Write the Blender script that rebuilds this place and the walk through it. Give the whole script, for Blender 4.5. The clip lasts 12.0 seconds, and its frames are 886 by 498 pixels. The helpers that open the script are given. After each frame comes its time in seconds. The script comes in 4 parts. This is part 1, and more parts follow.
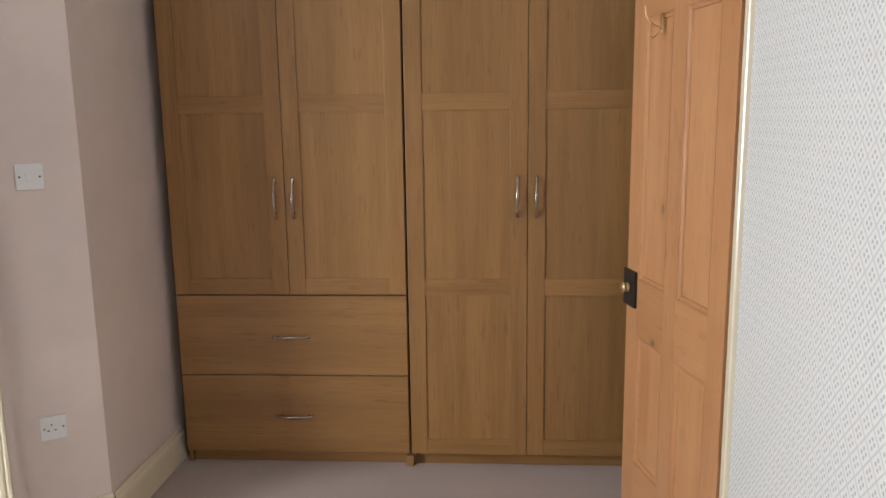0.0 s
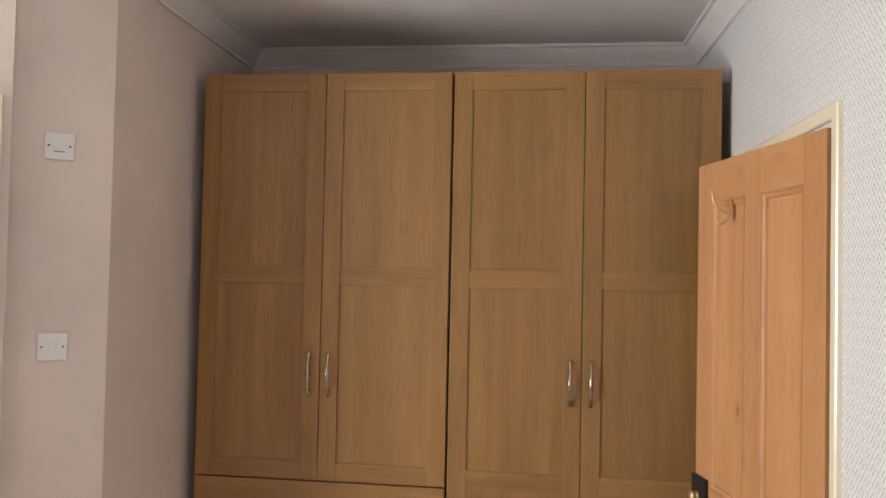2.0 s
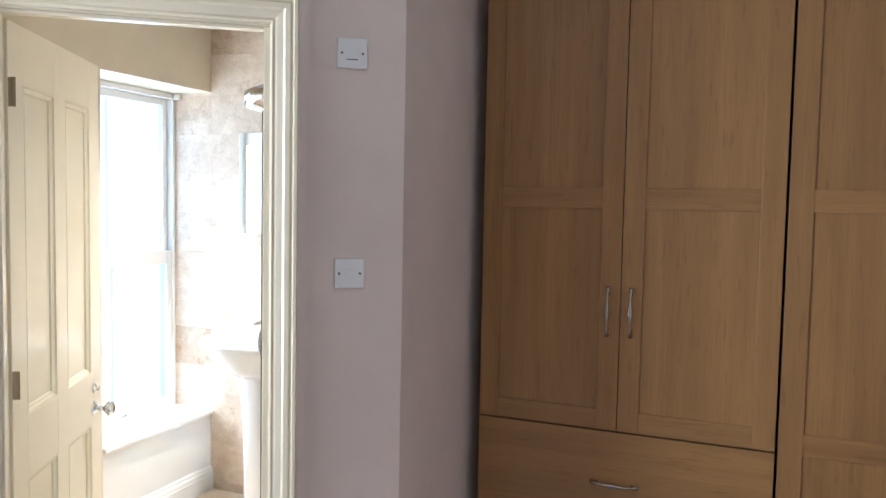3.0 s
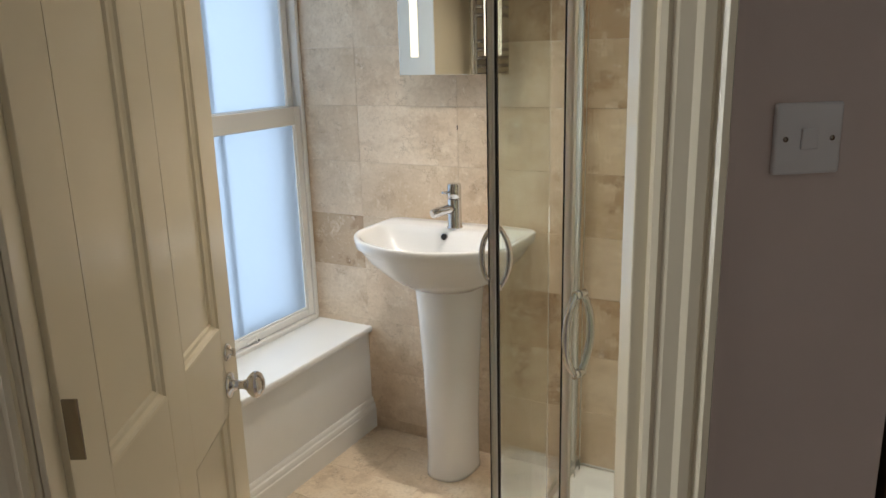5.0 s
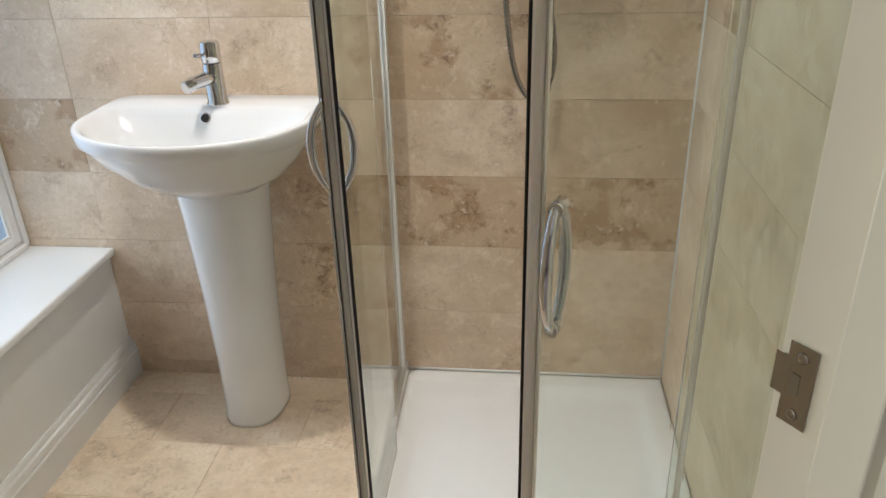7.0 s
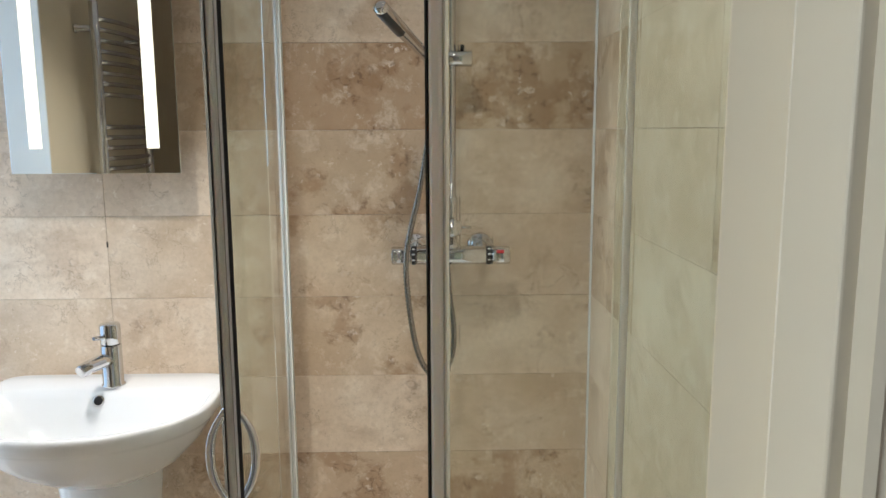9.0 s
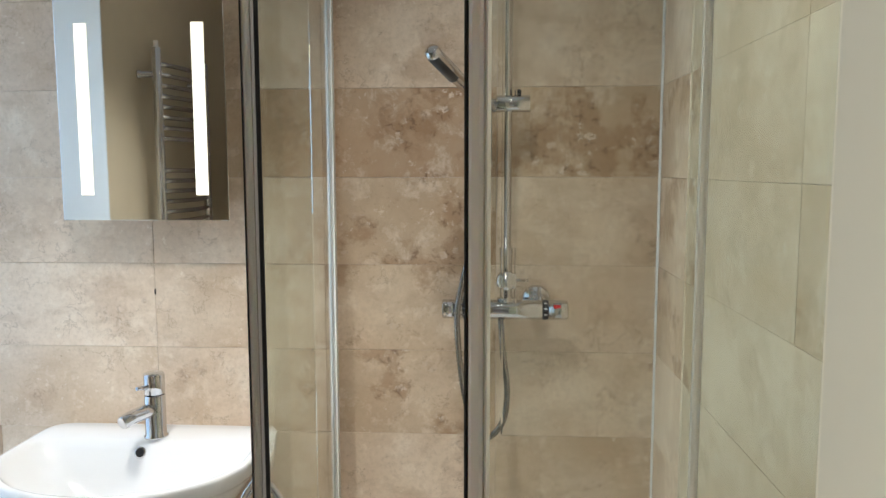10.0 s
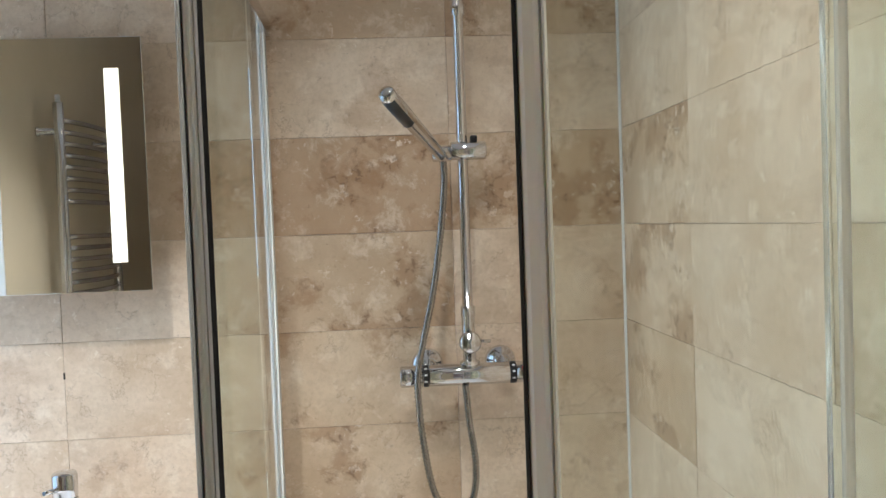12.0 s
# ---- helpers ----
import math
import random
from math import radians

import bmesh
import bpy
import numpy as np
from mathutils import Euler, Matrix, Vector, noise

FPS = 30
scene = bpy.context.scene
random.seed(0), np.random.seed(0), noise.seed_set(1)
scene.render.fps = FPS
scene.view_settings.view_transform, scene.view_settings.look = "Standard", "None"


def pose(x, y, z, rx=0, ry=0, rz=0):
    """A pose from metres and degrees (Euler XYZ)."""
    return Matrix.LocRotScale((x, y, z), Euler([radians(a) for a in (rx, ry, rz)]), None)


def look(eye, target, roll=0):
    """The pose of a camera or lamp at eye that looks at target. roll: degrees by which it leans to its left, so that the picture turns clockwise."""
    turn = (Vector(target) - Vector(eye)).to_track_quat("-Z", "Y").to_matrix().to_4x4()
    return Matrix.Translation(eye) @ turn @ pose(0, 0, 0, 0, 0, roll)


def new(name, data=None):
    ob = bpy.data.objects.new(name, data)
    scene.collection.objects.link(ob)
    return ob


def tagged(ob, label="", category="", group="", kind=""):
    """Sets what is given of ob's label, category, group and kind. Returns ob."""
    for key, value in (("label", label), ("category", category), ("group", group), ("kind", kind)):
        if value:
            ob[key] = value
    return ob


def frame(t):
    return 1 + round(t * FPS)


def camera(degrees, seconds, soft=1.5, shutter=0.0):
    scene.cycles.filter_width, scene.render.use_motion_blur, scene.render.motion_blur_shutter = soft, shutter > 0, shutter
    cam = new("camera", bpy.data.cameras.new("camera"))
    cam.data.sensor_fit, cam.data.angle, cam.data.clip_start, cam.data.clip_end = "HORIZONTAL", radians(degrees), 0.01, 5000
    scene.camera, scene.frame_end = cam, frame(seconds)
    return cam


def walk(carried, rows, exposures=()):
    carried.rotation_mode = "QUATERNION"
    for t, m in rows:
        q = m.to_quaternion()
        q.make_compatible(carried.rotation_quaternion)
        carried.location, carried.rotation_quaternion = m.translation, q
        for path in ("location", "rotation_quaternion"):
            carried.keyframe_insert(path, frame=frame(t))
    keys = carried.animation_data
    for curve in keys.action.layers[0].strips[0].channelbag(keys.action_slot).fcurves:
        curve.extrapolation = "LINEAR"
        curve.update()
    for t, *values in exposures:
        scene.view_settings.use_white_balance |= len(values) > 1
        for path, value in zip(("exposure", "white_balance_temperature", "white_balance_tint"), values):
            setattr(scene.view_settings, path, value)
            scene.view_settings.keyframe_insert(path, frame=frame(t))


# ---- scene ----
cam = camera(60.6, 12.0)
PATH = [
    (0, (0.362, 0.91, 1.516), (0.23, 2.875, 1.168), -0.8),
    (0.5, (0.346, 0.855, 1.525), (0.333, 2.826, 1.186), -0.1),
    (1, (0.357, 0.855, 1.536), (0.331, 2.84, 1.287), 0.2),
    (1.5, (0.357, 0.95, 1.566), (0.274, 2.947, 1.5), 0.0),
    (2, (0.316, 1.115, 1.599), (0.08, 3.1, 1.654), 1.2),
    (2.5, (0.197, 1.253, 1.569), (-0.325, 3.183, 1.554), 2.5),
    (3, (-0.088, 1.409, 1.542), (-0.848, 3.255, 1.421), 1.1),
    (3.5, (-0.397, 1.606, 1.534), (-1.343, 3.355, 1.315), 0.4),
    (3.6, (-0.458, 1.657, 1.524), (-1.439, 3.383, 1.287), 0.3),
    (5.3, (-1.227, 2.461, 1.432), (-2.122, 4.162, 0.877), -1.7),
    (5.5, (-1.287, 2.544, 1.42), (-2.105, 4.27, 0.826), -0.7),
    (6, (-1.393, 2.669, 1.391), (-2.061, 4.414, 0.676), 0.3),
    (6.2, (-1.428, 2.713, 1.379), (-2.01, 4.466, 0.613), -0.7),
    (6.5, (-1.502, 2.741, 1.362), (-1.909, 4.515, 0.532), -1.2),
    (6.7, (-1.535, 2.755, 1.35), (-1.839, 4.527, 0.473), -1.5),
    (8.3, (-1.538, 2.777, 1.382), (-1.574, 4.628, 0.626), -0.9),
    (8.5, (-1.566, 2.768, 1.43), (-1.546, 4.667, 0.803), -0.6),
    (9, (-1.533, 2.773, 1.466), (-1.495, 4.748, 1.156), -0.3),
    (9.5, (-1.527, 2.822, 1.483), (-1.559, 4.808, 1.248), -0.3),
    (10, (-1.514, 2.863, 1.486), (-1.638, 4.848, 1.276), -0.1),
    (10.5, (-1.51, 2.889, 1.485), (-1.66, 4.873, 1.286), -0.5),
    (11, (-1.527, 2.917, 1.491), (-1.616, 4.905, 1.298), -1.6),
    (11.5, (-1.572, 2.978, 1.498), (-1.55, 4.97, 1.326), -2.9),
    (12, (-1.609, 3.01, 1.483), (-1.498, 5.006, 1.414), -2.1),
]
# the clip's camera lowers its exposure as it turns to the bright bathroom
EXPOSURES = [(0, 1.25, 6550, 10), (0.5, 1.26, 7100, 10), (1.0, 1.22, 7050, 10), (2.0, 1.36, 7000, 12), (2.5, 1.48, 6250, 10), (3.0, 1.0, 5750, 9), (3.5, 0.45, 6400, 10), (3.7, 0.18, 6400, 10),
             (5.3, -0.80, 6850, 9), (6.0, -0.74, 6550, 9), (8.5, -0.52, 6100, 8), (9.5, -0.46, 6000, 7), (11, -0.44, 5950, 7), (12, -0.28, 5850, 8)]
walk(cam, [(t, look(eye, target, roll)) for t, eye, target, roll in PATH],
     EXPOSURES)

# ---- world and light ----
world = bpy.data.worlds.new("sky")
scene.world = world
world.use_nodes = True
wn = world.node_tree.nodes
sky = wn.new("ShaderNodeTexSky")
sky.sky_type, sky.sun_disc = "NISHITA", False
sky.sun_elevation, sky.sun_rotation = radians(35), radians(200)
world.node_tree.links.new(sky.outputs[0], wn["Background"].inputs[0])
wn["Background"].inputs[1].default_value = 0.1


def area_lamp(name, m, sx, sy, watts, color, spread=180):
    d = bpy.data.lights.new(name, "AREA")
    d.shape, d.size, d.size_y, d.energy, d.color, d.spread = "RECTANGLE", sx, sy, watts, color, radians(spread)
    ob = new(name, d)
    ob.matrix_world = m
    return ob


# daylight in the bedroom window's opening, in the bathroom window's opening, and two ceiling downlights
area_lamp("bedroom_window_daylight", look((-2.80, 1.675, 1.42), (-1.7, 1.675, 1.40)), 0.8, 1.7, 41, (0.87, 0.935, 1.0))
area_lamp("bathroom_window_daylight", look((-3.06, 4.25, 1.26), (-2.0, 4.25, 1.26)), 0.66, 1.6, 21, (0.85, 0.935, 1.0))


def spot(x, y, z, watts, cone):
    d = bpy.data.lights.new("ceiling_spot_light", "SPOT")
    d.energy, d.color, d.spot_size, d.spot_blend, d.shadow_soft_size = watts, (1.0, 0.93, 0.85), radians(cone), 1.0, 0.03
    new("ceiling_spot_light", d).matrix_world = look((x, y, z), (x, y, 0))


spot(-2.255, 4.0, 2.40, 112, 78)
spot(-1.62, 3.85, 2.40, 35, 120)

# ---- materials ----


class Mat:
    """A small wrapper to write node materials briefly."""

    def __init__(self, name, rough=0.5, metal=0.0):
        self.m = bpy.data.materials.new(name)
        self.m.use_nodes = True
        self.t = self.m.node_tree
        self.b = self.t.nodes["Principled BSDF"]
        self.set("Roughness", rough).set("Metallic", metal)
        self.co = self.node("ShaderNodeTexCoord").outputs["Object"]

    def set(self, key, value):
        self.b.inputs[key].default_value = value
        return self

    def node(self, kind):
        return self.t.nodes.new(kind)

    def link(self, a, b):
        self.t.links.new(a, b)

    def put(self, socket, value):
        if hasattr(value, "is_output"):
            self.link(value, socket)
        else:
            socket.default_value = value

    def shifted(self, amount=50.0):
        """Object coordinates moved by each object's own random number."""
        info, mul, add = self.node("ShaderNodeObjectInfo"), self.node("ShaderNodeVectorMath"), self.node("ShaderNodeVectorMath")
        mul.operation, add.operation = "SCALE", "ADD"
        mul.inputs[0].default_value = (1.0, 1.7, 0.6)
        s = self.math("MULTIPLY", info.outputs["Random"], amount)
        self.link(s, mul.inputs["Scale"])
        self.link(self.co, add.inputs[0])
        self.link(mul.outputs[0], add.inputs[1])
        return add.outputs[0], info.outputs["Random"]

    def scaled(self, vec, s):
        n = self.node("ShaderNodeMapping")
        n.inputs["Scale"].default_value = s
        self.link(vec, n.inputs[0])
        return n.outputs[0]

    def noise(self, vec, scale, detail=4.0, rough=0.55, distort=0.0):
        n = self.node("ShaderNodeTexNoise")
        for k, v in (("Scale", scale), ("Detail", detail), ("Roughness", rough), ("Distortion", distort)):
            n.inputs[k].default_value = v
        self.link(vec, n.inputs["Vector"])
        return n.outputs["Fac"]

    def voronoi(self, vec, scale, feature="F1", random=1.0):
        n = self.node("ShaderNodeTexVoronoi")
        n.feature = feature
        n.inputs["Scale"].default_value, n.inputs["Randomness"].default_value = scale, random
        self.link(vec, n.inputs["Vector"])
        return n.outputs["Distance"]

    def math(self, op, a, b=0.0, c=0.0):
        n = self.node("ShaderNodeMath")
        n.operation = op
        for s, v in zip(n.inputs, (a, b, c)):
            self.put(s, v)
        return n.outputs[0]

    def ramp(self, fac, *stops):
        n = self.node("ShaderNodeValToRGB")
        e = n.color_ramp.elements
        while len(e) < len(stops):
            e.new(0.5)
        for el, (p, c) in zip(e, stops):
            el.position = p
            el.color = (c, c, c, 1) if isinstance(c, (int, float)) else (*c, 1)
        self.link(fac, n.inputs[0])
        return n.outputs[0]

    def mix(self, fac, a, b, mode="MIX"):
        n = self.node("ShaderNodeMix")
        n.data_type, n.blend_type = "RGBA", mode
        self.put(n.inputs[0], fac)
        for s, v in ((n.inputs[6], a), (n.inputs[7], b)):
            self.put(s, v if hasattr(v, "is_output") else (*v, 1))
        return n.outputs[2]

    def color(self, v):
        self.put(self.b.inputs["Base Color"], v if hasattr(v, "is_output") else (*v, 1))
        return self

    def rough(self, v):
        self.put(self.b.inputs["Roughness"], v)
        return self

    def bump(self, h, strength=0.3, dist=0.002):
        n = self.node("ShaderNodeBump")
        n.inputs["Strength"].default_value, n.inputs["Distance"].default_value = strength, dist
        self.link(h, n.inputs["Height"])
        self.link(n.outputs[0], self.b.inputs["Normal"])
        return self


def paint(name, col, rough=0.6, grain=180.0, bump=0.12, stain=0.06):
    k = Mat(name, rough)
    big = k.noise(k.co, 1.7, 5, 0.6)
    small = k.noise(k.co, grain, 3, 0.6)
    dark = tuple(c * (1 - 2 * stain) for c in col)
    lite = tuple(min(1, c * (1 + stain)) for c in col)
    k.color(k.mix(k.ramp(big, (0.3, 0.0), (0.7, 1.0)), dark, lite))
    k.rough(k.math("MULTIPLY_ADD", k.noise(k.co, 9, 4), 0.1, rough - 0.05))
    if bump > 0.015:
        k.bump(small, bump, 0.0006)
    return k.m


def wood(name, col, dark, axis, pores=0.5, rough=0.42, knots=False):
    k = Mat(name, rough)
    vec, rnd = k.shifted(7.0)
    st = [16.0, 16.0, 16.0]
    st[axis] = 0.8
    g = k.scaled(vec, st)
    broad = k.noise(g, 0.9, 5, 0.62, 0.35)
    st2 = [190.0, 190.0, 190.0]
    st2[axis] = 7.0
    fine = k.noise(k.scaled(vec, st2), 1.0, 3, 0.6)
    c = k.mix(k.ramp(broad, (0.28, 0.0), (0.75, 1.0)), dark, col)
    lo = tuple(x * 0.62 for x in dark)
    c = k.mix(k.math("MULTIPLY", k.ramp(fine, (0.5, 0.0), (0.72, 1.0)), pores), c, lo)
    # slow bands from board to board, and short darker flecks along the grain
    st3 = [5.0, 5.0, 5.0]
    st3[axis] = 0.5
    slow = k.noise(k.scaled(vec, st3), 1.0, 2, 0.5)
    c = k.mix(k.math("MULTIPLY", k.ramp(slow, (0.35, 1.0), (0.6, 0.0)), 0.4), c, dark)
    st4 = [60.0, 60.0, 60.0]
    st4[axis] = 9.0
    fleck = k.ramp(k.noise(k.scaled(vec, st4), 1.0, 2, 0.5), (0.62, 0.0), (0.72, 1.0))
    c = k.mix(k.math("MULTIPLY", fleck, 0.35), c, lo)
    tone = k.math("MULTIPLY_ADD", rnd, 0.16, 0.92)
    c = k.mix(1.0, c, k.mix(tone, (0, 0, 0), (1, 1, 1)), "MULTIPLY")
    h = fine
    if knots:
        kst = [5.5, 5.5, 5.5]
        kst[axis] = 3.6
        d = k.voronoi(k.scaled(vec, kst), 1.0)
        ring = k.ramp(d, (0.0, 1.0), (0.045, 0.9), (0.075, 0.25), (0.2, 0.0))
        c = k.mix(k.math("MULTIPLY", ring, 0.75), c, (0.1, 0.035, 0.014))
        patch = k.noise(vec, 3.1, 3)
        c = k.mix(k.math("MULTIPLY", k.ramp(patch, (0.45, 0.0), (0.75, 1.0)), 0.35), c, (0.62, 0.33, 0.16))
    k.color(c).rough(k.math("MULTIPLY_ADD", broad, 0.2, rough - 0.1)).bump(h, 0.12, 0.0006)
    return k.m


OAK = wood("oak_veneer_upright", (0.378, 0.197, 0.067), (0.235, 0.119, 0.038), 2, 0.36)
OAK_H = wood("oak_veneer_level", (0.378, 0.197, 0.067), (0.24, 0.121, 0.039), 0, 0.36)
PINE = wood("waxed_pine", (0.60, 0.315, 0.15), (0.48, 0.225, 0.095), 2, 0.25, 0.38, True)
PINE_H = wood("waxed_pine_level", (0.60, 0.315, 0.15), (0.48, 0.225, 0.095), 0, 0.25, 0.38, True)
WALL = paint("beige_emulsion", (0.75, 0.645, 0.59), 0.75)
CREAM = paint("magnolia_emulsion", (0.66, 0.57, 0.42), 0.7)
CEIL = paint("ceiling_emulsion", (0.72, 0.70, 0.68), 0.85)
GLOSS = paint("cream_gloss_paint", (0.78, 0.70, 0.53), 0.21, 25, 0.0, 0.02)
WHITE = paint("white_gloss_paint", (0.80, 0.79, 0.76), 0.21, 25, 0.0, 0.03)
PLASTIC = paint("white_plastic", (0.78, 0.78, 0.78), 0.36, 300, 0.02, 0.01)


def wallpaper():
    k = Mat("embossed_wallpaper", 0.62)
    sep, comb = k.node("ShaderNodeSeparateXYZ"), k.node("ShaderNodeCombineXYZ")
    k.link(k.co, sep.inputs[0])
    y, z = sep.outputs[1], sep.outputs[2]
    wob = k.math("MULTIPLY", k.noise(k.co, 60, 2), 0.004)
    a = k.math("ADD", k.math("ADD", y, k.math("MULTIPLY", z, 0.87)), wob)
    b = k.math("SUBTRACT", k.math("SUBTRACT", y, k.math("MULTIPLY", z, 0.87)), wob)
    per = 0.052
    p = k.math("ABSOLUTE", k.math("SUBTRACT", k.math("FRACT", k.math("MULTIPLY", a, 1 / per)), 0.5))
    q = k.math("ABSOLUTE", k.math("SUBTRACT", k.math("FRACT", k.math("MULTIPLY", b, 1 / per)), 0.5))
    # ruled lattice lines, and a small flower of four dots in every lozenge
    line = k.ramp(k.math("MAXIMUM", p, q), (0.436, 0.0), (0.458, 1.0))
    dp, dq = k.math("SUBTRACT", p, 0.155), k.math("SUBTRACT", q, 0.155)
    d = k.math("ADD", k.math("MULTIPLY", dp, dp), k.math("MULTIPLY", dq, dq))
    dot = k.ramp(d, (0.0085, 1.0), (0.0125, 0.0))
    mark = k.math("MAXIMUM", line, dot)
    grain = k.noise(k.co, 380, 3)
    c = k.mix(k.math("MULTIPLY", k.math("MAXIMUM", k.math("MULTIPLY", line, 0.6), dot), 0.9), (0.735, 0.74, 0.725), (0.42, 0.42, 0.41))
    k.color(k.mix(k.math("MULTIPLY", k.noise(k.co, 2.0, 4), 0.3), c, (0.66, 0.655, 0.63)))
    k.bump(k.math("SUBTRACT", k.math("MULTIPLY", grain, 0.35), mark), 0.8, 0.0012)
    return k.m


WALLPAPER = wallpaper()


def carpet():
    k = Mat("pile_carpet", 0.95)
    fine, mid = k.noise(k.co, 420, 4, 0.7), k.noise(k.co, 3.0, 4)
    c = k.mix(k.ramp(fine, (0.3, 0.0), (0.7, 1.0)), (0.37, 0.305, 0.275), (0.52, 0.445, 0.41))
    c = k.mix(k.math("MULTIPLY", mid, 0.3), c, (0.42, 0.35, 0.32))
    k.color(c).bump(fine, 0.8, 0.004)
    return k.m


CARPET = carpet()


def travertine(name, busy, pale=(0.79, 0.66, 0.51), tan=(0.57, 0.435, 0.295), rough=0.42):
    """Honed stone: soft cream clouds; busy (0 to 1) says how much of it is rusty, broken and chipped."""
    k = Mat(name, rough)
    vec, rnd = k.shifted(60.0)
    own = lambda s: k.math("FRACT", k.math("MULTIPLY", rnd, s))
    wn3, ws, warp = k.node("ShaderNodeTexNoise"), k.node("ShaderNodeVectorMath"), k.node("ShaderNodeVectorMath")
    wn3.inputs["Scale"].default_value, wn3.inputs["Detail"].default_value = 14.0, 5.0
    ws.operation, warp.operation = "SCALE", "ADD"
    ws.inputs["Scale"].default_value = 0.05
    k.link(vec, wn3.inputs["Vector"])
    k.link(wn3.outputs["Color"], ws.inputs[0])
    k.link(vec, warp.inputs[0])
    k.link(ws.outputs[0], warp.inputs[1])
    wv = warp.outputs[0]
    rust = (0.33, 0.19, 0.095)
    # broad soft clouds, each tile a little lighter or darker, pinker or yellower
    cloud = k.noise(wv, 4.5, 6, 0.58)
    f = k.math("ADD", cloud, k.math("MULTIPLY_ADD", own(7.31), 0.24, -0.12 + 0.05 * busy))
    c = k.mix(k.ramp(f, (0.34, 0.0), (0.72, 1.0)), pale, tan)
    c = k.mix(k.math("MULTIPLY", own(3.77), 0.22), c, (0.66, 0.485, 0.365))
    # faint darker smears and whitish wisps
    smear = k.ramp(k.noise(k.scaled(wv, (1.0, 1.0, 1.9)), 9.0, 7, 0.62), (0.50, 0.0), (0.68, 1.0))
    c = k.mix(k.math("MULTIPLY", smear, 0.46 + 0.15 * busy), c, (0.50, 0.36, 0.235))
    wisp = k.ramp(k.noise(wv, 17.0, 8, 0.68), (0.53, 0.0), (0.66, 1.0))
    c = k.mix(k.math("MULTIPLY", wisp, 0.55), c, (0.84, 0.73, 0.59))
    grain = k.noise(vec, 95, 6, 0.72)
    c = k.mix(k.math("MULTIPLY", k.ramp(grain, (0.46, 0.0), (0.68, 1.0)), 0.32), c, (0.43, 0.31, 0.205))
    # rusty zones with crumbled outlines and pale chips
    edge_n = k.noise(wv, 22.0, 7, 0.7)
    zone = k.ramp(k.math("MULTIPLY_ADD", edge_n, 0.38, k.math("MULTIPLY", k.noise(vec, 6.0, 3, 0.5), 0.62)), (0.565 - 0.10 * busy, 0.0), (0.615 - 0.085 * busy, 1.0))
    c = k.mix(k.math("MULTIPLY", zone, 0.24 + 0.5 * busy), c, rust)
    core = k.math("MULTIPLY", zone, k.ramp(k.noise(vec, 13.0, 3, 0.5), (0.46 - 0.06 * busy, 0.0), (0.56 - 0.06 * busy, 1.0)))
    ragged = k.math("MULTIPLY_ADD", k.noise(vec, 85, 5, 0.7), 0.9, k.voronoi(wv, 27.0))
    chips = k.math("MULTIPLY", k.ramp(ragged, (0.66, 1.0), (0.74, 0.0)), core)
    c = k.mix(k.math("MULTIPLY", chips, 0.30 + 0.6 * busy), c, (0.80, 0.69, 0.56))
    rim = k.ramp(k.voronoi(wv, 46.0, "DISTANCE_TO_EDGE"), (0.04, 1.0), (0.17, 0.0))
    crumb = k.math("MULTIPLY", k.math("MULTIPLY", rim, core), k.ramp(k.noise(vec, 52, 4, 0.7), (0.48, 0.0), (0.56, 1.0)))
    c = k.mix(k.math("MULTIPLY", crumb, 0.35 + 0.4 * busy), c, (0.17, 0.095, 0.05))
    # hairline cracks and small pale crystals
    ridge = k.math("ABSOLUTE", k.math("SUBTRACT", k.noise(wv, 12.0, 7, 0.62), 0.5))
    gate = k.ramp(k.noise(vec, 8.0, 3, 0.5), (0.50, 0.0), (0.60, 1.0))
    c = k.mix(k.math("MULTIPLY", k.math("MULTIPLY", k.ramp(ridge, (0.003, 1.0), (0.012, 0.0)), gate), 0.5), c, (0.36, 0.25, 0.16))
    fleck = k.math("MULTIPLY", k.ramp(k.noise(wv, 60.0, 5, 0.7), (0.60, 0.0), (0.66, 1.0)), k.ramp(k.noise(vec, 10.0, 4, 0.6), (0.46, 0.0), (0.58, 1.0)))
    c = k.mix(k.math("MULTIPLY", fleck, 0.6), c, (0.86, 0.77, 0.65))
    # small open pits
    pits = k.ramp(k.noise(vec, 75, 5, 0.7), (0.29, 1.0), (0.36, 0.0))
    c = k.mix(k.math("MULTIPLY", pits, 0.45), c, (0.26, 0.165, 0.095))
    k.color(c).rough(k.math("MULTIPLY_ADD", edge_n, 0.25, rough - 0.1))
    k.bump(k.math("SUBTRACT", k.math("MULTIPLY", grain, 0.4), k.math("ADD", pits, crumb)), 0.3, 0.0014)
    return k.m


STONE = travertine("travertine_calm", 0.0)
STONE_MILD = travertine("travertine_clouded", 0.6, (0.71, 0.57, 0.41), (0.50, 0.365, 0.23))
STONE_RUSTY = travertine("travertine_rusty", 1.0, (0.62, 0.465, 0.31), (0.43, 0.285, 0.165))
STONE_FLOOR = travertine("travertine_floor", 0.0, (0.83, 0.70, 0.53), (0.69, 0.54, 0.375), 0.36)
GROUT = paint("stone_grout", (0.60, 0.49, 0.37), 0.9)


def plain(name, col, rough, metal=0.0, smudge=0.06, scale=14.0):
    k = Mat(name, rough, metal)
    n = k.noise(k.co, scale, 5)
    k.color(k.mix(n, tuple(c * 0.94 for c in col), col))
    k.rough(k.math("MULTIPLY_ADD", n, smudge, max(0.0, rough - smudge / 2)))
    return k.m


